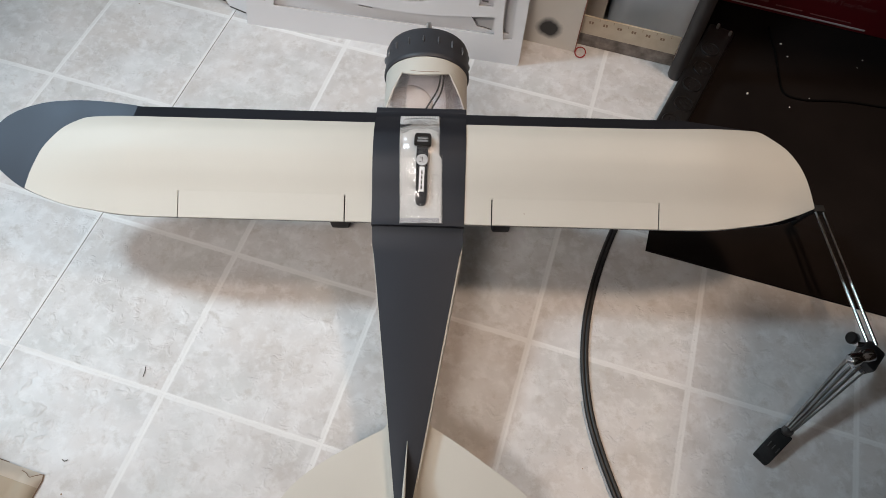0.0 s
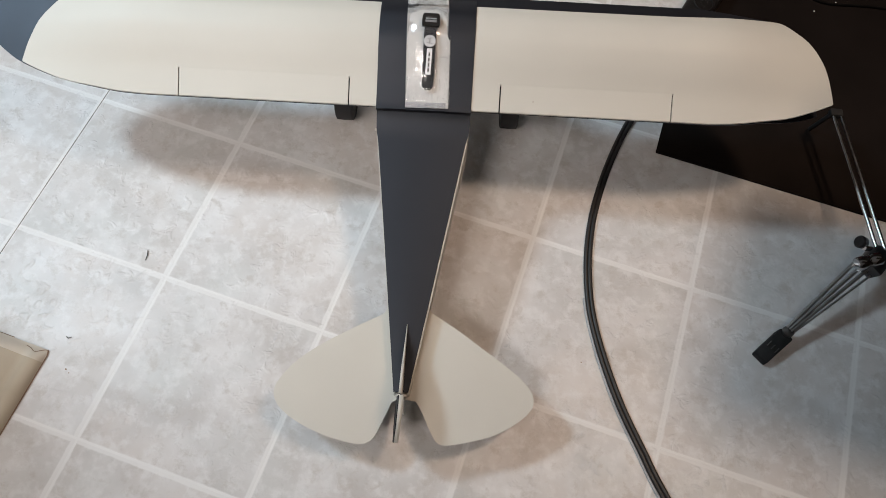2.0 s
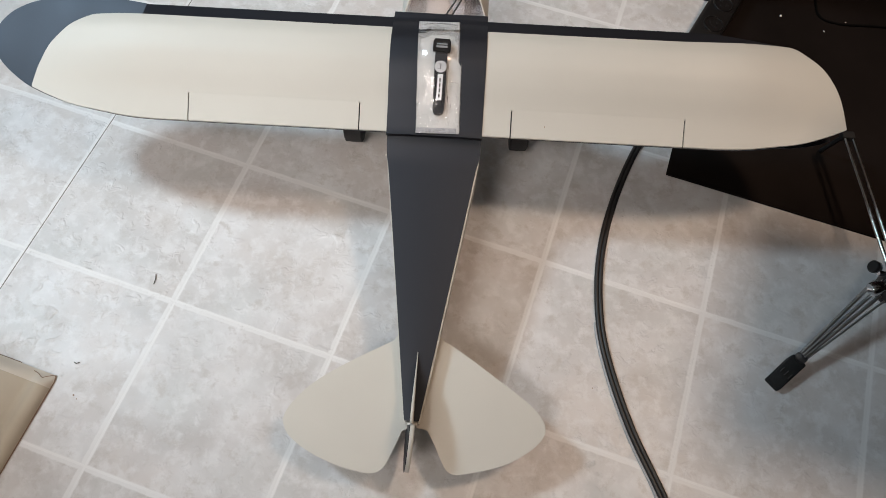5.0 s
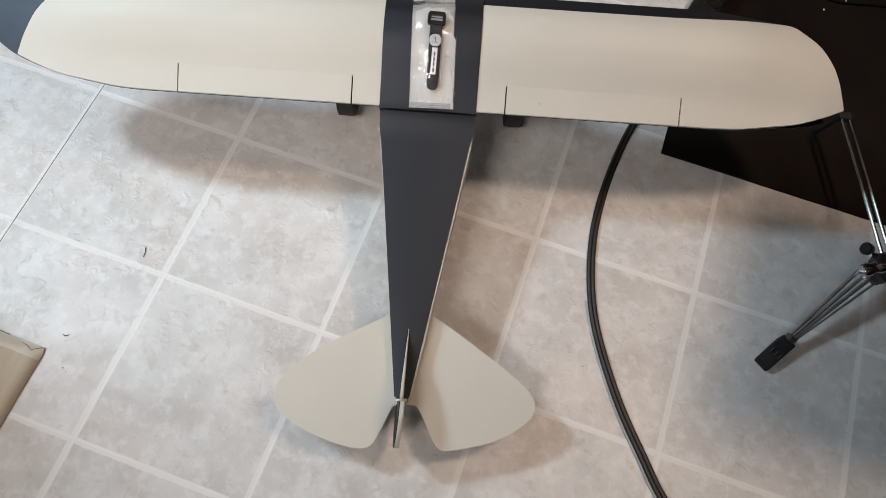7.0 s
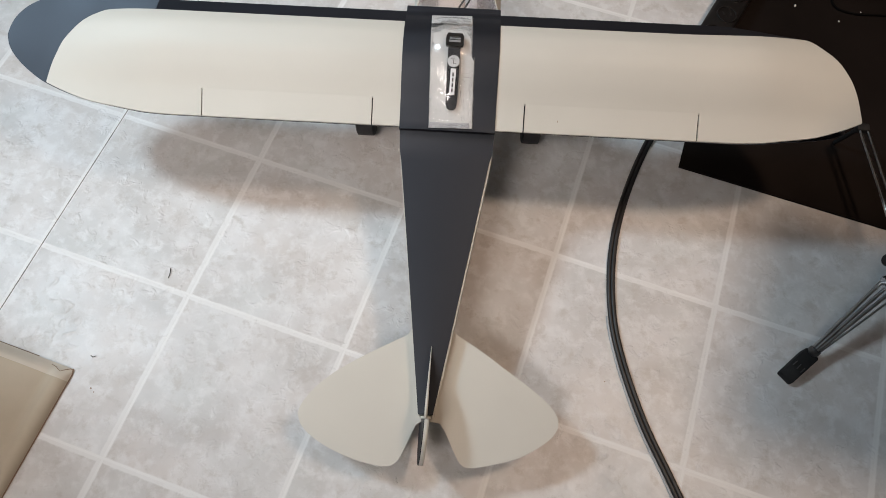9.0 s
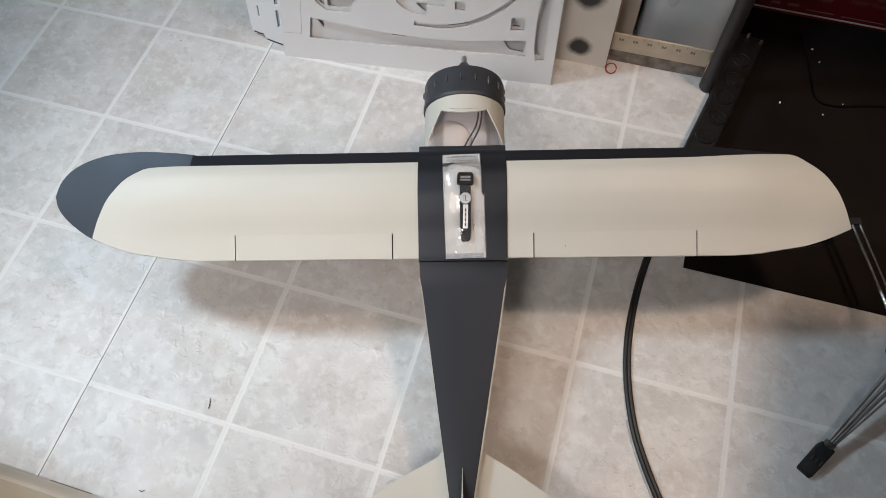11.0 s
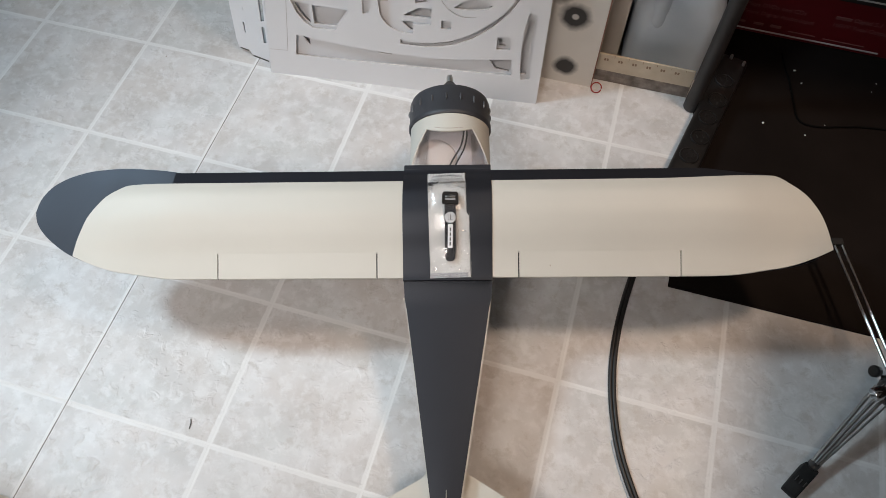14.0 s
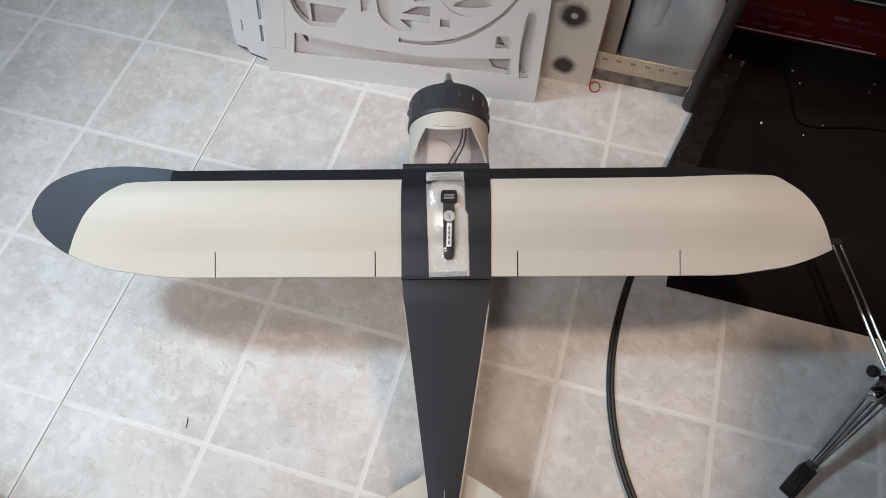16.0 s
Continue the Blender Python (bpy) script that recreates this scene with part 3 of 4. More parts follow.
for k in range(18):
    a = 2 * math.pi * k / 18 - 0.07
    bm = bmesh.new()
    bmesh.ops.create_uvsphere(bm, u_segments=8, v_segments=6, radius=1.0, matrix=pose(CX + 0.0585 * math.sin(a), 0.260, CZ + 0.0585 * math.cos(a), 0, math.degrees(a), 0) @ Matrix.Diagonal((0.0017, 0.0062, 0.0030, 1)))
    part("ring_rib", bm, RIB, ring, "", True)
part("motor", lathe([(0.0, 0.262), (0.014, 0.262), (0.0145, 0.264), (0.0145, 0.282), (0.012, 0.292), (0.005, 0.294), (0, 0.294)], 28, axis), DARK_STEEL, plane, "dark metal motor can", True)
part("hub_nut", lathe([(0.0, 0.292), (0.0125, 0.292), (0.0125, 0.306), (0.0095, 0.313), (0.0066, 0.317), (0, 0.317)], 20, axis), DARK_STEEL, plane, "dark cone clamping the propeller", True)
part("shaft", lathe([(0.0050, 0.312), (0.0050, 0.3265), (0.0040, 0.3300), (0.0020, 0.3315), (0, 0.332)], 20, axis), STEEL, plane, "silver propeller shaft", True)
prop = bmesh.new()
for turn in (0, 180):
    rows = []
    for k in range(11):
        r = 0.004 + 0.042 * k / 10
        c = 0.0105 * 0.8 * math.sin(math.pi * min(0.96, 0.22 + 0.74 * k / 10)) ** 0.8
        tw = math.radians(52 - 36 * k / 10)
        rows.append([(q * c * math.cos(tw), 0.299 + q * c * math.sin(tw), r) for q in (-1, -0.4, 0.2, 0.8)])
    b = solid(rows, (0.0012, 0.0008, 0))
    bmesh.ops.transform(b, matrix=pose(CX, 0, CZ, 0, 91 + turn, 0), verts=b.verts)
    prop = joined(prop, b)
part("propeller", prop, BLACK_FOAM, plane, "slim black two-blade propeller", True)

for x0, x1, dy in ((-0.020, -0.013, 0.0006), (-0.010, 0.012, 0.0), (0.0145, 0.0185, 0.0002)):
    part("seam_line", solid([[(CX + x, y, CZ + math.sqrt((CR + 0.0004) ** 2 - x * x)) for y in (brow(x / CR) + 0.0040 + dy, brow(x / CR) + 0.0045 + dy)] for x in [x0 + (x1 - x0) * k / 5 for k in range(6)]], (0, 0, -0.0005)), FADED, plane)
for x, y, w, h in ((0.1338, 0.0140, 0.0006, 0.0020),):
    part("pencil_mark", box(x - w / 2, y - h / 2, wing_top(x, y) - 0.0008, x + w / 2, y + h / 2, wing_top(x, y) + 0.0007), FADED, plane)
bm = bmesh.new()
bmesh.ops.create_icosphere(bm, subdivisions=1, radius=1.0, matrix=pose(-0.0585, -0.0235, -0.012) @ Matrix.Diagonal((0.0012, 0.0022, 0.0012, 1)))
part("foam_chip", bm, CREAM_EDGE, plane, "tiny nick of bare white foam")

# ---- strap in a clear bag, lying on the wing centre ----
BAGP = PLANE @ pose(0.0035, 0.0645, 0, 0, 0, -1.5)
bag = empty("bagged_strap", BAGP, "black buckle strap sealed in a crinkled clear bag", "strap")


def bag_z(y):
    return top_z(min(max(y + 0.066, 0.0), 0.14)) + 0.0062


rows = []
for i in range(49):
    x = -0.0235 + 0.051 * i / 48
    row = []
    for j in range(121):
        y = -0.067 + 0.140 * j / 120
        bulge = 0.0078 * max(0.0, math.cos(math.pi * (x - 0.002) / 0.051)) ** 0.6 * min(1.0, 6 * max(0.0, 1 - abs(y) / 0.074))
        crease = 0.0005 * noise.fractal(Vector((x * 75, y * 60, 2.0)), 0.8, 2.0, 4) * (1.0 if -0.062 < y < 0.066 else 0.15)
        # fine puckers gather above the bottom seal and up one side
        pucker = min(1.0, max(0.0, (-0.026 + max(0.0, x) * 1.4 - y) / 0.014)) * (1.0 if y > -0.059 else 0.25)
        if abs(x - 0.0045) < 0.0085 and y > -0.048:
            pucker = 0.0
        crease += 0.0020 * pucker * noise.noise(Vector((x * 480, y * 420, 7.0)))
        pleat = 0.0004 * math.sin(x * 2600) if y > 0.066 else 0.0
        row.append((x + (0.0032 if y < 0.012 and x > 0.02 else 0.0), y, bag_z(y) + 0.001 + bulge + crease + pleat))
    rows.append(row)
FLAT = pose(-0.0045, 0, 0, 0, 0, 3.0)
film = part("film", solid(rows, (0, 0, -0.0003)), BAG, bag, "crinkled clear plastic film", True)
film.visible_shadow = False
film.matrix_basis = FLAT
part("liner", solid([[(x + (0.0030 if y < 0.012 and x > 0.02 else 0.0), y, bag_z(y)) for y in [-0.066 + 0.138 * j / 30 for j in range(31)]] for x in (-0.0232, 0.0, 0.0264)], (0, 0, -0.0004)), varied("bag_back", (0.46, 0.455, 0.445), (0.56, 0.555, 0.545), 40.0, 0.35, bump=0.6, grain=120.0), bag).matrix_basis = FLAT
part("seal", solid([[(-0.0232 + 0.0494 * k / 48, y, bag_z(y) + 0.0032 + 0.0006 * (k % 2)) for y in (0.056, 0.060, 0.066, 0.0722)] for k in range(49)], (0, 0, -0.0004)), varied("bag_seal", (0.50, 0.50, 0.50), (0.58, 0.58, 0.58), 300.0, 0.3, bump=0.4, grain=500.0), bag, "pleated pressed bag seal").matrix_basis = FLAT

part("bottom_seal", solid([[(-0.0232 + 0.0494 * k / 24, y, bag_z(y) + 0.0016 + 0.0005 * ((j + k // 6) % 2)) for j, y in enumerate((-0.0665, -0.0652, -0.0640, -0.0628, -0.0616, -0.0604))] for k in range(25)], (0, 0, -0.0004)), varied("bag_bottom_seal", (0.30, 0.30, 0.32), (0.46, 0.46, 0.48), 160.0, 0.22, bump=0.5, grain=300.0), bag, "greyish pressed bottom seam").matrix_basis = FLAT


def on_bag(pts, thick, lift):
    rows = [[(x * q + cx, y, bag_z(y) + lift) for q in (-1, -0.5, 0, 0.5, 1)] for cx, x, y in pts]
    return solid(rows, (0, 0, -thick))


part("webbing", on_bag([(0.001, 0.0030, -0.0465), (0.001, 0.0058, -0.044), (0.001, 0.0068, -0.040), (0.001, 0.0072, -0.03), (0.0006, 0.0072, -0.014), (0.0002, 0.0072, 0.004), (0.0, 0.0072, 0.022)], 0.003, 0.0062), STRAP, bag, "black woven strap")
bk = part("buckle", plate([(-0.0098, 0.034), (-0.0108, 0.037), (-0.0105, 0.047), (-0.0085, 0.0505), (0.0085, 0.0505), (0.0105, 0.047), (0.0108, 0.037), (0.0098, 0.034)], [[(-0.0065, 0.0425), (-0.0065, 0.0465), (0.0065, 0.0465), (0.0065, 0.0425)]], 0.004), STRIP_BLACK, bag, "black plastic buckle")
bk.matrix_basis = pose(0, -0.0135, bag_z(0.028) + 0.0080, 2, 0, 0)
part("buckle_bar", box(-0.0068, 0.0385, 0, 0.0068, 0.0412, 0.001, 0.0003), FADED_GREY, bag).matrix_basis = pose(0, -0.0135, bag_z(0.028) + 0.0078, 2, 0, 0)
ds = part("disc", lathe([(0, 0.0), (0.0068, 0.0), (0.0074, 0.0006), (0.0070, 0.0014), (0, 0.0016)], 32), varied("pale_grey_badge", (0.42, 0.42, 0.43), (0.52, 0.52, 0.53), 60.0, 0.4), bag, "round pale grey badge", True)
ds.matrix_basis = pose(0.0005, 0.0040, bag_z(0.0040) + 0.0066, 12, 0, 0)
for b in ((-0.0004, -0.0035, 0.0005, 0.0036), (-0.0034, -0.0030, -0.0014, -0.0024), (0.0012, -0.0034, 0.0030, -0.0028), (-0.0030, 0.0026, -0.0012, 0.0031)):
    part("badge_mark", box(b[0], b[1], 0.0014, b[2], b[3], 0.002), INK, ds)
lb = part("strip_label", box(-0.0032, -0.0155, 0, 0.0032, 0.0155, 0.0006, 0.0002), LABEL_WHITE, bag, "narrow white printed strip")
lb.matrix_basis = pose(0.0009, -0.0175, bag_z(-0.0175) + 0.0067, 22, 0, 0)
for k in range(4):
    part("print_bar", box(-0.0009, -0.0124 + k * 0.0062, 0.0005, 0.0009, -0.0080 + k * 0.0062, 0.0009), POST_GREY, lb)

# ---- cable along the floor ----
cable = empty("power_cable", pose(0, 0, 0), "thick black twin power cable curving over the tiles", "cable")
run = spline([(0.835, 0.63, 0.012), (0.80, 0.56, 0.009), (0.772, 0.475, 0.0062), (0.758, 0.385, 0.0062), (0.7555, 0.30, 0.0062), (0.764, 0.228, 0.0062), (0.784, 0.158, 0.0062), (0.812, 0.101, 0.0062), (0.853, 0.038, 0.0062), (0.895, -0.013, 0.0062), (0.929, -0.052, 0.0062), (1.01, -0.13, 0.0062), (1.14, -0.20, 0.0062)], 10)
for off, r in ((-0.0026, 0.0033), (0.0026, 0.0033)):
    pts = []
    for k, p in enumerate(run):
        d = (run[min(k + 1, len(run) - 1)] - run[max(k - 1, 0)]).normalized()
        pts.append(p + Vector((-d.y, d.x, 0)) * off + Vector((0, 0, r - 0.0062)))
    part("strand", tube(pts, r, 10), CABLE, cable, "", True)

# Pale tube along one side stands in for the sheen beside the cable.
pts = []
for k, p in enumerate(run[:-1]):
    if p.y < 0.17:
        d = (run[k + 1] - run[k - 1]).normalized()
        pts.append(p + Vector((-d.y, d.x, 0)) * -0.0070 + Vector((0, 0, 0.0018 - 0.0062)))
part("cable_sheen", tube(pts, 0.0017, 8), varied("pale_cable_sheen", (0.30, 0.31, 0.32), (0.38, 0.39, 0.40), 30.0, 0.4), cable, "thin pale grey strip standing in for the cable's sheen", True)

# ---- black sheet on the floor with what stands on it ----
sheet_ob = part("black_sheet", box(0.820, 0.427, 0.0, 1.75, 1.34, 0.004, 0.001), MAT_BLACK)
tagged(sheet_ob, "large thin black sheet lying flat on the tile floor", "sheet")
for k, (x, y, r) in enumerate(((0.991, 0.947, 0.0018), (1.005, 0.918, 0.0014), (0.942, 0.802, 0.0021), (1.016, 0.794, 0.0013), (1.139, 0.954, 0.0010), (1.049, 0.827, 0.0009), (1.130, 0.931, 0.0008), (0.915, 0.560, 0.0009))):
    bm = bmesh.new()
    bmesh.ops.create_icosphere(bm, subdivisions=1, radius=1.0, matrix=pose(x, y, 0.0042 + r * 0.4, 0, 0, 40 * k) @ Matrix.Diagonal((r * 1.4, r, r * 0.7, 1)))
    tagged(part("foam_crumb", bm, CREAM_EDGE), "tiny white foam crumb on the black sheet", "crumb", group="crumbs on the black sheet")

lead = part("thin_cord", tube(spline([(0.966, 0.985, 0.0062), (0.974, 0.946, 0.0062), (0.983, 0.918, 0.0062), (0.992, 0.871, 0.0062), (1.004, 0.825, 0.0062), (1.036, 0.818, 0.0062), (1.08, 0.830, 0.0062), (1.121, 0.840, 0.0062), (1.20, 0.850, 0.0062), (1.40, 0.88, 0.0062)], 6), 0.0020, 8), Mat("matte_black_cord", 0.8, 0.0, (0.0022, 0.0018, 0.0017), 0.1).m, None, "", True)
tagged(lead, "thin black cord lying on the black sheet", "cord")

STRIP = pose(0.8015, 0.600, 0.0042, 0, 0, -13.0)
strip = empty("power_strip", STRIP, "black six-outlet power strip with raised sockets, lying across the sheet edge", "power strip")
part("body", box(-0.024, -0.03, 0.0, 0.024, 0.33, 0.030, 0.006, seg=3), STRIP_BLACK, strip, "", True)
for k in range(6):
    y = 0.02 + 0.048 * k
    tilt = pose(0.0015 * (-1) ** k, y, 0.0, 2.5 * (-1) ** k, 3.0, 25 * (k % 3) - 20)
    o = part("outlet", lathe([(0.0172, 0.0290), (0.0170, 0.0312), (0.0160, 0.0324), (0.0146, 0.0322), (0.0138, 0.0308), (0, 0.0308)], 28, tilt), STRIP_BLACK, strip, "", True)
    for x in (-0.0055, 0.0055):
        part("slot", box(x - 0.0012, -0.001, 0.0300, x + 0.0012, 0.006, 0.0314), RUBBER, o).matrix_basis = tilt
    part("slot", lathe([(0, 0.0300), (0.0022, 0.0300), (0.0026, 0.0314), (0, 0.0314)], 12, tilt @ pose(0, -0.007, 0)), RUBBER, o)
for x in (-0.012, 0.013):
    part("pin", lathe([(0.0030, 0.0295), (0.0030, 0.037), (0.0022, 0.0390), (0, 0.0395)], 12, pose(x + 0.004, 0.318 - x * 0.25, 0)), STEEL, strip, "bright metal pin", True)

CARTON = pose(0.868, 1.029, 0.0042, 0, 0, -0.9)
carton = empty("product_carton", CARTON, "dark red printed cardboard carton standing on the black sheet", "carton")
part("body", box(0, 0.0, 0.0, 0.46, 0.20, 0.38, 0.002), RED_CARD, carton)
part("bottom_line", box(0.002, -0.0012, 0.0070, 0.270, 0.0005, 0.0098), PRINT_WHITE, carton, "thin white printed border")
part("picture_panel", box(0.155, -0.0012, 0.108, 0.44, 0.0005, 0.30), DARK_CARD, carton, "black printed panel")
part("panel_line", box(0.165, -0.002, 0.116, 0.43, -0.0008, 0.119), PRINT_WHITE, carton)
for words, size, x, z in (("Plays DVDs and CDs", 0.0128, 0.006, 0.062), ("Front Digital Audio Input", 0.0128, 0.006, 0.044), ("Digital 5.1", 0.0125, 0.198, 0.067), ("100W Total Output", 0.0125, 0.166, 0.050)):
    text(words, size, PRINT_PINK, pose(x, -0.0006, z, 90, 0, 0), carton)
for x, z, w, h in ((0.166, 0.0675, 0.028, 0.006), (0.006, 0.021, 0.012, 0.005), (0.034, 0.021, 0.018, 0.005), (0.065, 0.021, 0.020, 0.006), (0.10, 0.018, 0.05, 0.002), (0.165, 0.017, 0.075, 0.0015)):
    part("print_bar", box(x, -0.0012, z, x + w, 0.0004, z + h, 0.0003), PRINT_PINK, carton)

# ---- grey post, jug, yardstick, boards ----
table = empty("table", pose(0.814, 0.808, 0.0), "table on round dark grey legs over the black sheet", "table")
# Only the nearest leg is in view; the other three are assumed.
for x, y in ((0, 0), (1.05, 0), (0, 0.60), (1.05, 0.60)):
    leg = lathe([(0, 0), (0.0130, 0), (0.0145, 0.003), (0.0145, 0.03), (0.0138, 0.034), (0.0135, 0.05), (0.0135, 0.70), (0, 0.70)], 28, pose(x, y, 0.0 if x == 0 else 0.0042))
    part("leg", leg, POST_GREY, table, "upright dark grey leg with a rubber foot", True)
# Unseen top with assumed edges, shading the carton and the black sheet.
part("tabletop", box(-0.02, -0.02, 0.70, 1.16, 0.70, 0.725, 0.003), varied("dark_brown_wood", (0.06, 0.045, 0.035), (0.10, 0.075, 0.055), 9.0, 0.5), table, "unseen dark brown tabletop that shades the sheet")

JUG = pose(0.742, 0.935, 0, 0, 0, 4)
jug = empty("plastic_jug", JUG, "translucent milky white plastic jug with moulded handle, on the floor", "jug")


def rounded(w, d, r, z, n=6):
    out = []
    for cx, cy, a0 in ((w - r, d - r, 0), (-w + r, d - r, 90), (-w + r, -d + r, 180), (w - r, -d + r, 270)):
        for k in range(n + 1):
            a = radians(a0 + 90 * k / n)
            out.append((cx + r * math.cos(a), cy + r * math.sin(a), z))
    return out


bm = bmesh.new()
levels = [(0.066, 0.066, 0.02, 0.0), (0.074, 0.074, 0.028, 0.006), (0.0755, 0.0755, 0.03, 0.03), (0.0745, 0.0745, 0.03, 0.06), (0.0755, 0.0755, 0.03, 0.10), (0.0755, 0.0755, 0.032, 0.15), (0.068, 0.068, 0.04, 0.18), (0.045, 0.045, 0.035, 0.215), (0.022, 0.022, 0.0215, 0.235), (0.020, 0.020, 0.0195, 0.25)]
loops = [[bm.verts.new(p) for p in rounded(*l)] for l in levels]
for a, b in zip(loops, loops[1:]):
    for k in range(len(a)):
        bm.faces.new((a[k], a[(k + 1) % len(a)], b[(k + 1) % len(a)], b[k]))
bm.faces.new(loops[0][::-1])
bm.faces.new(loops[-1])
part("body", bm, MILKY, jug, "", True)
part("handle", tube(spline([(-0.022, -0.034, 0.207), (-0.034, -0.056, 0.172), (-0.036, -0.061, 0.138), (-0.034, -0.052, 0.104)], 6), 0.0190, 20, flat=0.9), MILKY, jug, "moulded handle", True)
part("cap", lathe([(0.021, 0.25), (0.021, 0.268), (0.019, 0.27), (0, 0.27)], 24), LABEL_WHITE, jug, "", True)

carton_b = part("cardboard_box", box(0.53, 0.872, 0.0, 0.662, 0.985, 0.33, 0.003), varied("grey_brown_card", (0.44, 0.39, 0.34), (0.52, 0.47, 0.41), 8.0, 0.75), None)
tagged(carton_b, "plain grey-brown cardboard box standing between board and jug", "box")
plinth = part("floor_rail", box(0.60, 0.828, 0.0, 0.803, 0.846, 0.031, 0.002), TAUPE)
tagged(plinth, "low taupe wooden rail lying on the floor under a yardstick", "rail")
ruler = empty("yardstick", pose(0.605, 0.8245, 0.0312), "pale wooden yardstick with black numerals, on edge on the rail", "yardstick")
part("stick", box(0, 0.0, 0.0, 0.196, 0.004, 0.039, 0.0006), WOOD, ruler)
for k in range(6):
    x = 0.040 + 0.0254 * k
    for dx in (-0.0052, -0.0006):
        part("numeral_bar", box(x + dx, -0.0003, 0.0245, x + dx + 0.0034, 0.001, 0.0300, 0.0002), FADED, ruler)
    part("tick", box(x + 0.0124, -0.0003, 0.033, x + 0.0130, 0.001, 0.0385), FADED, ruler)

board = empty("sprayed_board", pose(0.627, 0.806, 0.0), "off-white board with dark round spots of spray paint, standing on edge", "board")
part("panel", box(-0.20, 0.0, 0.0, 0.0, 0.005, 0.36, 0.0005), BOARD, board)
part("edge_strip", box(0.0002, -0.0004, 0.001, 0.0020, 0.0054, 0.36), RED_EDGE, board, "rusty red bare edge")
bm = tube([(0.0095 * math.cos(a), 0.0095 * math.sin(a), 0) for a in (2 * math.pi * k / 28 for k in range(28))] , 0.0012, 8)
loop = part("wire_ring", bm, RED_WIRE, None, "", True)
loop.matrix_world = pose(0.6385, 0.8030, 0.0058, 28, 0, 0)
tagged(loop, "small red wire ring resting on the floor at the board corner", "ring")

# leftover foam sheet from cutting, full of openings, leaning back
LEAN = 10.0
SHEETP = pose(0.035, 0.679, 0.0, 0, 0, math.degrees(math.atan2(0.060, 0.504))) @ pose(0, 0, 0, 90 - LEAN, 0, 0)


def cut_sheet(name, bm, parent):
    """White faces, with foam core on the cut edges dulled so that rims catching light stay grey."""
    ob = part(name, bm, WHITE_FOAM, parent)
    ob.data.materials.append(FOAM_CORE)
    for p in ob.data.polygons:
        p.material_index = 1 if abs(p.normal.z) < 0.5 else 0
    return ob


foam = empty("foam_offcut", SHEETP, "white foam board offcut with many cut-out openings, leaning upright", "foam board")
def slit(cx, cy, r, w, a0, a1, n=24):
    """A thin crescent cut along an arc."""
    angles = [radians(a0 + (a1 - a0) * k / n) for k in range(n + 1)]
    outer = [(cx + r * math.cos(a), cy + r * math.sin(a)) for a in angles]
    inner = [(cx + (r - w * math.sin(math.pi * k / n)) * math.cos(a), cy + (r - w * math.sin(math.pi * k / n)) * math.sin(a)) for k, a in enumerate(angles)]
    return outer + inner[-2:0:-1]


holes = [
    [(0.056, 0.0476), (0.0627, 0.0907), (0.0888, 0.0875), (0.139, 0.0803), (0.195, 0.0758), (0.254, 0.0735), (0.299, 0.0725), (0.351, 0.0761), (0.405, 0.0829), (0.4542, 0.0898), (0.4554, 0.056), (0.34, 0.052), (0.25, 0.050), (0.16, 0.048)],
    [(0.0604, 0.200), (0.0604, 0.1725), (0.0617, 0.158), (0.069, 0.137), (0.0805, 0.1195), (0.0948, 0.1091), (0.1365, 0.1087), (0.1544, 0.1365), (0.164, 0.150), (0.1666, 0.200)],
    [(0.062, 0.212), (0.062, 0.300), (0.170, 0.300), (0.170, 0.212)],
    [(0.189, 0.148), (0.1895, 0.215), (0.2055, 0.215), (0.205, 0.190), (0.2041, 0.168), (0.1992, 0.1515)],
    [(0.2165, 0.205), (0.217, 0.177), (0.2192, 0.152), (0.2245, 0.140), (0.2318, 0.1314), (0.2415, 0.1245), (0.2518, 0.1208), (0.264, 0.119), (0.2771, 0.1203), (0.2768, 0.139), (0.3085, 0.141), (0.311, 0.205)],
    [(0.3469, 0.1783), (0.353, 0.184), (0.362, 0.1905), (0.3778, 0.1975), (0.397, 0.1962), (0.4131, 0.189), (0.402, 0.181), (0.375, 0.1768)],
    slit(0.3690, 0.2090, 0.0465, 0.0022, 188, 300),
    [(0.2542, 0.1064), (0.254, 0.0966), (0.276, 0.0952), (0.2991, 0.0953), (0.3260, 0.0995), (0.3497, 0.1061), (0.3822, 0.1228), (0.4133, 0.1476), (0.4423, 0.1803), (0.4643, 0.221), (0.458, 0.222), (0.4468, 0.1983), (0.4315, 0.1755), (0.4125, 0.1574), (0.388, 0.1370), (0.3624, 0.1213), (0.340, 0.1122), (0.316, 0.1062), (0.290, 0.1030), (0.2651, 0.1028)],
    [(0.425, 0.1319), (0.448, 0.1335), (0.4486, 0.1087), (0.4245, 0.1073)],
    [(0.4743, 0.1843), (0.4889, 0.1808), (0.4882, 0.1161), (0.4884, 0.052), (0.4734, 0.0489), (0.4689, 0.0779), (0.4679, 0.1133), (0.4694, 0.1512)],
    [(0.3266, 0.1518), (0.3446, 0.1516), (0.3439, 0.1363), (0.3267, 0.1363)],
    [(0.20, 0.26), (0.20, 0.33), (0.30, 0.33), (0.30, 0.26)],
]
cut_sheet("sheet", plate([(0.0, 0.002), (0.002, 0.0), (0.504, 0.0), (0.507, 0.003), (0.509, 0.42), (0.036, 0.42), (0.0156, 0.167), (0.0061, 0.054)], holes, 0.0045), foam)
SCORE = varied("score", (0.42, 0.40, 0.40), (0.5, 0.48, 0.47), 20.0)
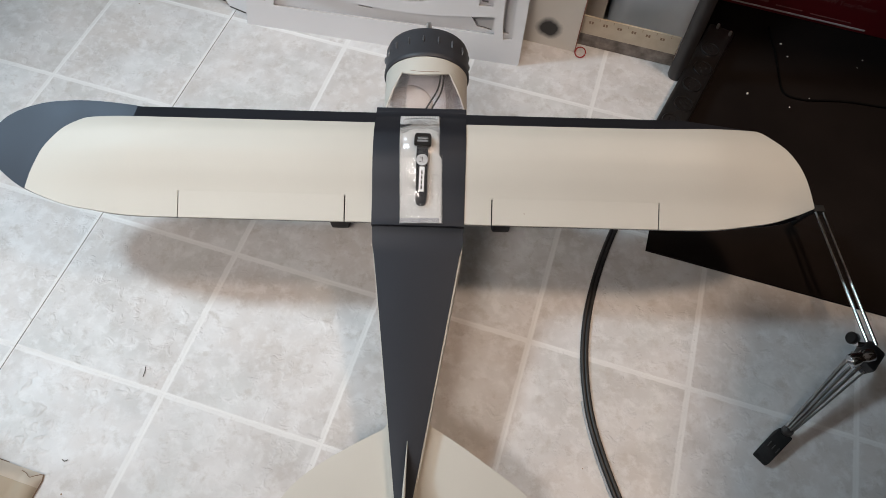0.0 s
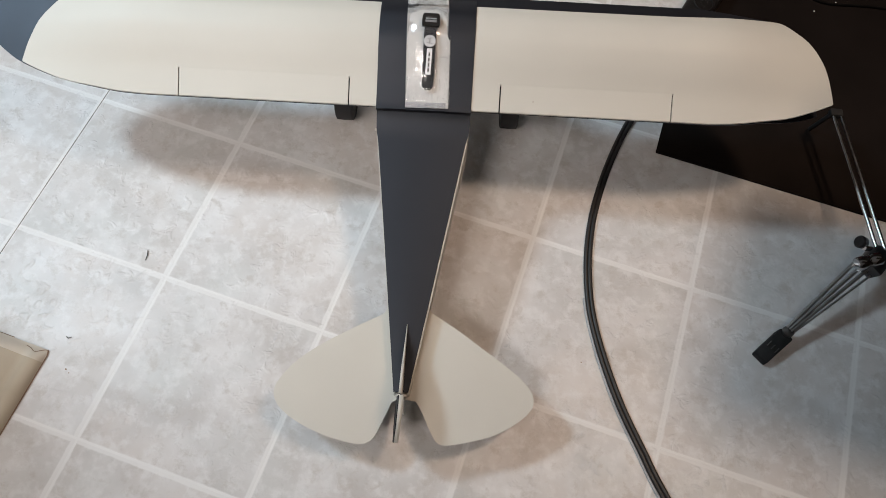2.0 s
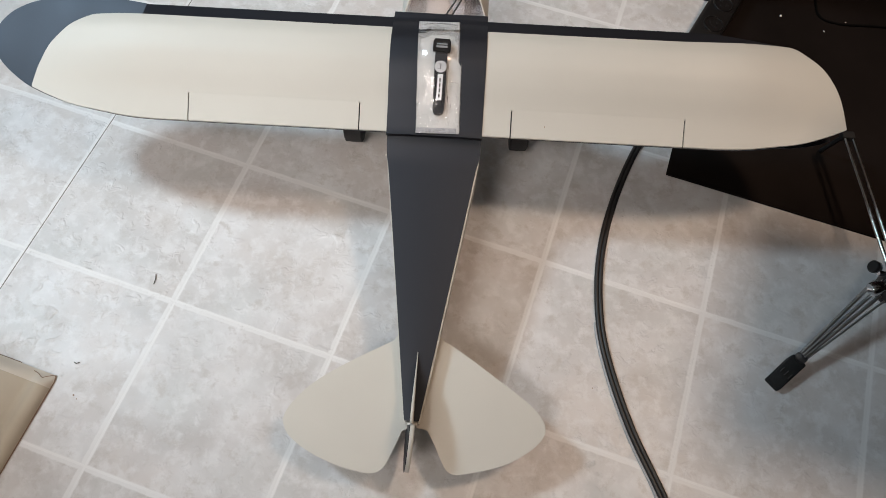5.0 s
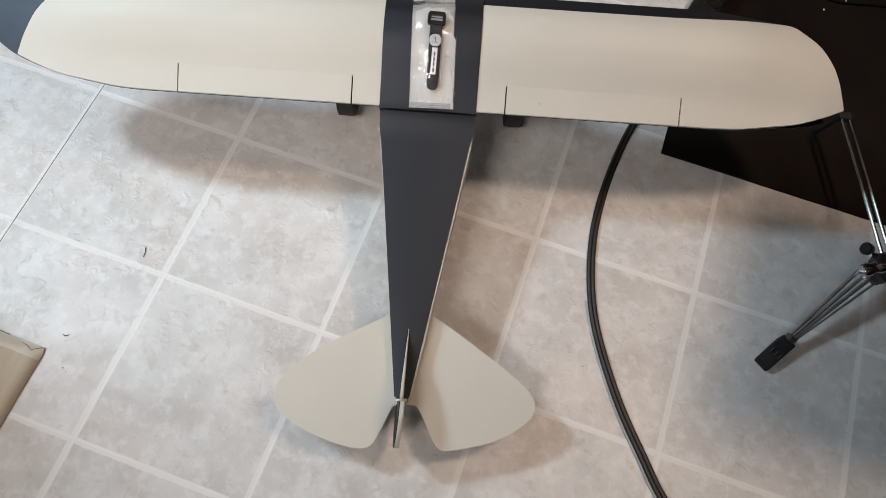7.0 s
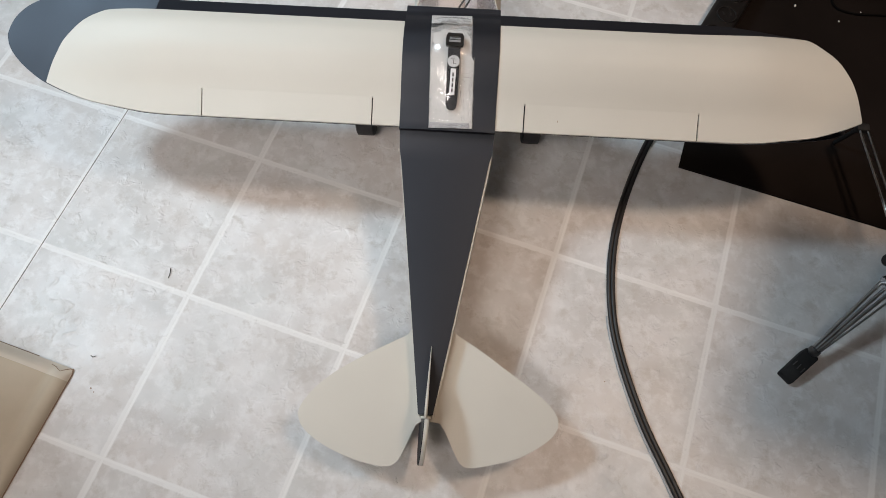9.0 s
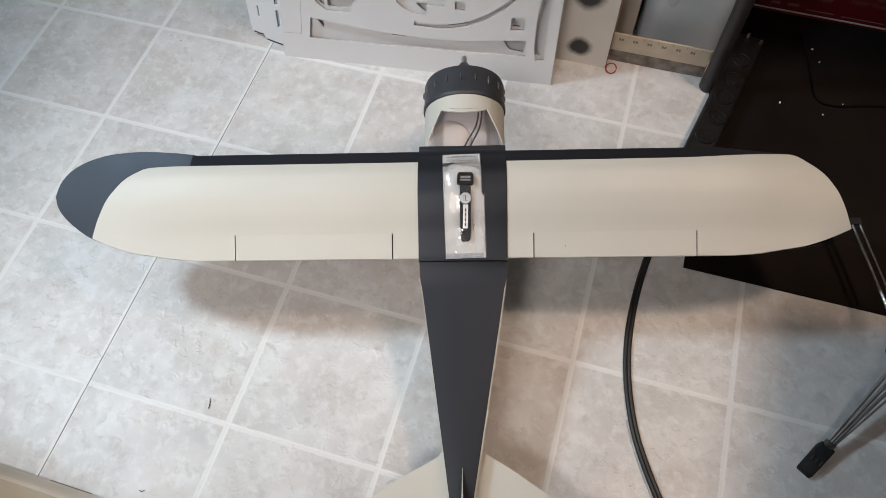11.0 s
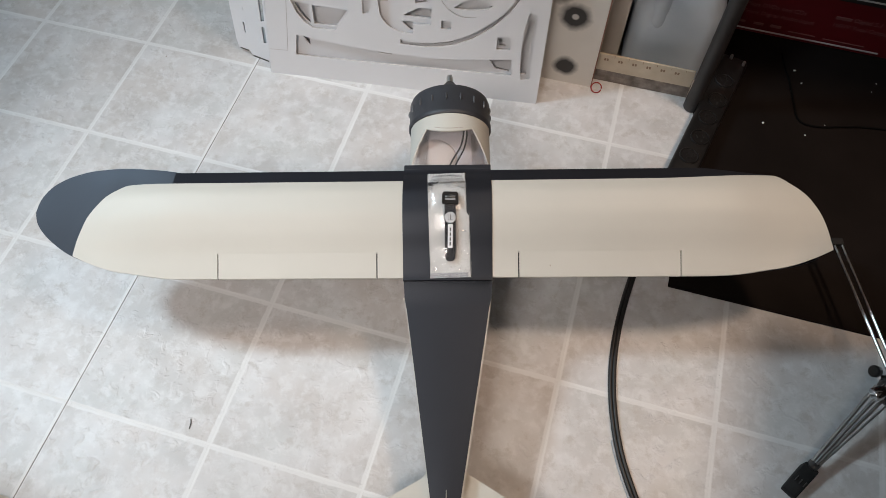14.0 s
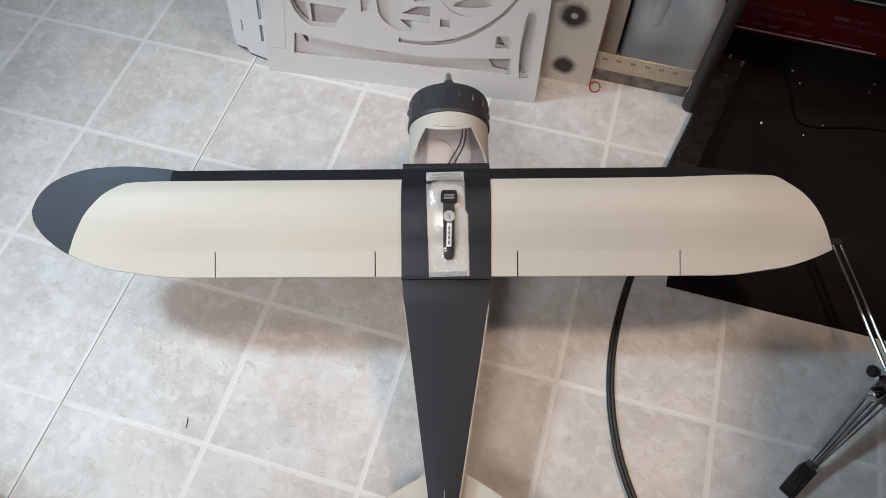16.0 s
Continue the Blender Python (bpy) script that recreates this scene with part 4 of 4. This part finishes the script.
for pts in ([(0.0066, 0.0535, 0), (0.024, 0.0542, 0), (0.0414, 0.0547, 0)], [(0.0414, 0.0547, 0), (0.048, 0.11, 0), (0.0553, 0.172, 0), (0.064, 0.25, 0)]):
    part("score_line", tube(pts, 0.0004, 6), SCORE, foam)
back = empty("foam_backing", SHEETP @ pose(0, 0, -0.0085), "second white foam board with cut openings standing behind the first", "foam board")
holes2 = [
    [(0.064, 0.152), (0.090, 0.150), (0.090, 0.112), (0.079, 0.121), (0.070, 0.134)],
    [(0.096, 0.149), (0.160, 0.146), (0.152, 0.134), (0.136, 0.1115), (0.096, 0.112)],
    [(0.218, 0.172), (0.218, 0.183), (0.233, 0.184), (0.233, 0.173)],
    [(0.280, 0.174), (0.281, 0.196), (0.302, 0.180)],
    [(0.258, 0.149), (0.285, 0.166), (0.309, 0.167), (0.309, 0.148)],
    [(0.255, 0.137), (0.2765, 0.139), (0.2765, 0.121), (0.270, 0.1215)],
    [(0.4705, 0.056), (0.469, 0.09), (0.471, 0.13), (0.476, 0.165), (0.484, 0.165), (0.482, 0.12), (0.481, 0.056)],
    [(0.428, 0.110), (0.428, 0.127), (0.437, 0.120), (0.440, 0.110)],
    [(0.410, 0.083), (0.424, 0.062), (0.450, 0.058), (0.453, 0.088)],
    [(0.068, 0.088), (0.085, 0.085), (0.083, 0.066)],
    [(0.104, 0.0845), (0.110, 0.0835), (0.110, 0.0795), (0.104, 0.0805)],
    [(0.211, 0.0755), (0.211, 0.067), (0.236, 0.066), (0.236, 0.074)],
    [(0.312, 0.104), (0.314, 0.099), (0.345, 0.106), (0.352, 0.113), (0.330, 0.108)],
]
cut_sheet("sheet", plate([(0.012, 0.0), (0.495, 0.0), (0.495, 0.40), (0.02, 0.40)], holes2, 0.005), back)
rear = empty("foam_rear_sheet", SHEETP @ pose(0, 0, -0.022), "plain white foam board at the back of the stack", "foam board")
cut_sheet("sheet", plate([(0.018, 0.004), (0.492, 0.004), (0.492, 0.39), (0.024, 0.39)], [], 0.005), rear)

scrap = empty("foam_scrap", pose(-0.052, 0.716, 0.0, 0, 0, -10) @ pose(0, 0, 0, 80, 0, 0), "narrow white foam board scrap with slots, leaning behind the offcut", "foam board")
part("sheet", plate([(0.003, 0.025), (0.007, 0.006), (0.030, 0.0115), (0.037, 0.0), (0.082, 0.0), (0.082, 0.40), (-0.006, 0.40)], [[(0.0660, 0.038), (0.0672, 0.0755), (0.0744, 0.0764), (0.0742, 0.0415)], [(0.0667, 0.0857), (0.0681, 0.1361), (0.0789, 0.1405), (0.0755, 0.0897)], [(0.0244, 0.047), (0.0244, 0.0713), (0.0284, 0.0713), (0.0284, 0.047)], [(0.0300, 0.0964), (0.0300, 0.1046), (0.0318, 0.1046), (0.0318, 0.0964)]], 0.005), WHITE_FOAM, scrap)
# Dark bars on the face stand in for the shaded gaps beneath the scrap.
part("foot_gap_shade", box(0.0385, 0.0003, 0.0002, 0.0745, 0.0025, 0.0012), INK, scrap)
part("foot_gap_shade", box(0.0095, 0.0085, 0.0002, 0.0290, 0.0105, 0.0012), INK, scrap)

# ---- chrome stand lying at the sheet ----
stand = empty("chrome_stand", pose(0, 0, 0), "chrome folding stand with black rubber foot and clamp knob", "stand")
FOOT = pose(1.028, 0.176, 0.0, 0, 0, -32) @ Matrix.Diagonal((0.80, 0.82, 0.9, 1))
bm = box(-0.013, -0.030, 0.0, 0.013, 0.030, 0.024, 0.003, seg=2)
for v in bm.verts:
    if v.co.z > 0.013 and v.co.y < 0:
        v.co.z -= 0.010 * (-v.co.y / 0.031)
bmesh.ops.transform(bm, matrix=FOOT, verts=bm.verts)
foot = part("rubber_foot", bm, RUBBER, stand, "ribbed black rubber foot", True)
for k in range(3):
    part("rib", box(-0.0085 + 0.008 * k, -0.010, 0.0205, -0.0070 + 0.008 * k, 0.0, 0.0230, 0.0004), varied("rib_rubber", (0.04, 0.04, 0.04), (0.06, 0.06, 0.06), 40.0), foot).matrix_basis = FOOT
part("socket", lathe([(0.0, 0.0), (0.007, 0.0), (0.008, 0.004), (0.007, 0.009), (0.004, 0.012), (0, 0.012)], 18, pose(1.041, 0.199, 0.018)), DARK_STEEL, stand, "", True)
knee = Vector((1.112, 0.312, 0.060))
for o, r in ((Vector((-0.009, 0.006, 0.003)), 0.0026), (Vector((-0.001, 0.001, 0.004)), 0.0023), (Vector((0.006, -0.004, 0.0)), 0.0023), (Vector((0.013, -0.009, -0.004)), 0.0014)):
    part("lower_rod", tube([Vector((1.040, 0.199, 0.028)) + o * 0.35, knee + o], r, 12), DARK_CHROME, stand, "dulled chrome rod", True)
for o in (Vector((-0.005, -0.001, 0)), Vector((0.0055, 0.002, 0.0))):
    part("upper_rod", tube([knee + Vector((0.014, 0.022, 0.006)) + o, Vector((1.044, 0.531, 0.072)) + o], 0.0026, 12), CHROME, stand, "bright chrome rod", True)
bm = box(-0.014, -0.018, -0.012, 0.014, 0.018, 0.012, 0.004)
bmesh.ops.transform(bm, matrix=Matrix.Translation(knee + Vector((0.010, 0.006, 0))) @ pose(0, 0, 0, 0, 15, -25), verts=bm.verts)
part("clamp", bm, DARK_STEEL, stand, "dark metal clamp", True)
part("knob", lathe([(0, 0), (0.0062, 0), (0.0082, 0.0025), (0.0086, 0.010), (0.0068, 0.0125), (0, 0.0132)], 20, Matrix.Translation(knee + Vector((-0.006, 0.028, 0.002))) @ pose(0, 0, 0, 0, -60, 20)), STRIP_BLACK, stand, "black round knob", True)
part("barrel", lathe([(0, -0.016), (0.0085, -0.016), (0.0095, -0.014), (0.0095, -0.004), (0.0080, -0.002), (0.0080, 0.002), (0.0095, 0.004), (0.0095, 0.014), (0.0085, 0.016), (0, 0.016)], 20, Matrix.Translation(knee + Vector((-0.002, -0.002, 0.009))) @ pose(0, 0, 0, 0, 80, 32)), CHROME, stand, "chrome pivot barrel", True)
part("stud", lathe([(0, 0), (0.0035, 0), (0.0035, 0.016), (0, 0.016)], 12, Matrix.Translation(knee + Vector((0.006, 0.022, 0.004))) @ pose(0, 0, 0, 0, -75, 20)), CHROME, stand, "", True)
bm = box(-0.009, -0.006, -0.005, 0.009, 0.006, 0.005, 0.002)
bmesh.ops.transform(bm, matrix=pose(1.043, 0.533, 0.071, 0, 0, 15), verts=bm.verts)
part("end_block", bm, RUBBER, stand, "", True)
part("rest_leg", tube([(1.040, 0.534, 0.068), (1.036, 0.548, 0.0075)], 0.0035, 10), RUBBER, stand, "", True)

# ---- beige moulded panel on the floor ----
# across: a half-round border bead, a shallow groove, a soft shoulder, then the flat field
profile = curve((0.0, 0.003, 0.008, 0.014, 0.020, 0.026, 0.036, 0.050, 0.066, 0.20, 0.44), (0.0, 0.0065, 0.0108, 0.0122, 0.0100, 0.0078, 0.0112, 0.0146, 0.0156, 0.0158, 0.0158))
EDGE_X, END_Y = 0.1375, -0.1425
offs = [0.0, 0.0015, 0.003, 0.005, 0.008, 0.011, 0.014, 0.017, 0.020, 0.023, 0.026, 0.031, 0.036, 0.043, 0.050, 0.058, 0.066, 0.12, 0.20, 0.30, 0.4375]
beige = empty("beige_panel", pose(0, 0, 0), "beige moulded panel with a rounded border lying on the floor", "panel")


def panel_z(d, y):
    """Height at d in from the long edge, rising from the rounded end."""
    k = min(1.0, max(0.0, (END_Y - y) / 0.017))
    return 0.0006 + profile(d) * (0.16 + 0.84 * math.sin(math.pi / 2 * k) ** 1.3)


run_y = [END_Y - d for d in (0.0, 0.0015, 0.003, 0.005, 0.008, 0.011, 0.014, 0.017)]
part("end_face", solid([[(EDGE_X - d - (0.003 if y > -0.144 else 0.0), y, panel_z(d, y)) for d in offs] for y in run_y], (0, 0, -0.0005)), BEIGE_EDGE, beige, "rounded end of the panel, coloured paler as if lit", True)
part("field", solid([[(EDGE_X - d, y, panel_z(d, y)) for d in offs] for y in (END_Y - 0.0172, -0.3, -0.5, -0.75)], (0, 0, -0.0005)), BEIGE, beige, "", True)
part("dark_edge", tube([(EDGE_X - 0.002, END_Y + 0.0002, 0.0018), (EDGE_X + 0.0004, -0.150, 0.0012), (EDGE_X + 0.0006, -0.30, 0.0010), (EDGE_X + 0.0004, -0.75, 0.0010)], 0.0009, 6), FADED, beige, "dark line where the panel meets the floor", True)
groove = [(0.0015, -0.0005), (0.005, -0.0012), (0.009, -0.0045), (0.0125, -0.0085), (0.016, -0.0075), (0.022, -0.0050), (0.030, -0.0035)]
part("dark_edge", tube([(EDGE_X - d, END_Y + e, panel_z(d, END_Y + e) + 0.0002) for d, e in groove], 0.0005, 6), FADED, beige, "thin dark line round the border end", True)
part("dark_edge", tube([(x, END_Y + 0.0006, 0.0012) for x in (0.02, 0.05, 0.085)], 0.0006, 6), FADED, beige, "dark line along the end", True)

# ---- small litter on the floor ----
for pts in ([(0.186, 0.026, 0.001), (0.189, 0.020, 0.0016), (0.190, 0.012, 0.001)], [(0.147, -0.119, 0.001), (0.151, -0.120, 0.0014), (0.154, -0.117, 0.001)]):
    lit = part("thread_scrap", tube(pts, 0.0006, 6), INK, None, "", True)
    tagged(lit, "tiny dark scrap of thread on the tile floor", "scrap", group="scraps on the floor")

for x, y, r in ((-0.178, 0.662, 0.0012), (0.794, 0.074, 0.0009), (0.169, -0.157, 0.0012), (0.175, -0.160, 0.0008)):
    bm = bmesh.new()
    bmesh.ops.create_icosphere(bm, subdivisions=1, radius=1.0, matrix=pose(x, y, 0.0002, 0, 0, 900 * x) @ Matrix.Diagonal((r * 1.3, r, 0.0005, 1)))
    tagged(part("dirt_speck", bm, FADED), "tiny brown speck of dirt on the tile floor", "speck", group="specks on the floor")

# ---- floor tiles, the nearest as pieces of their own ----
G = 0.0028


def tile_mesh(w, d):
    bm = box(0, 0, -0.004, w, d, 0.0)
    top = [e for e in bm.edges if all(v.co.z > -0.001 for v in e.verts)]
    bmesh.ops.bevel(bm, geom=top, offset=0.00006, segments=1, affect="EDGES")
    me = bpy.data.meshes.new("tile")
    bm.to_mesh(me)
    bm.free()
    me.materials.append(TILE)
    return me


plain = tile_mesh(S - G, S - G)
left_of_seam = tile_mesh(S - G / 2 - 0.0012, S - G)
right_of_seam = tile_mesh(S - G / 2 - 0.0004, S - G)
for i in range(-10, 11):
    for j in range(-9, 7):
        me, x = plain, i * S + G / 2
        if i == -1:
            me = left_of_seam
        if i == 0:
            me, x = right_of_seam, 0.0004
        if x + S > 2.6 or x < -2.39 or j * S < -2.19 or (j + 1) * S > 1.55:
            continue
        t = new("tile", me)
        t.parent = floor
        t.location = (x, j * S + G / 2, 0.0)
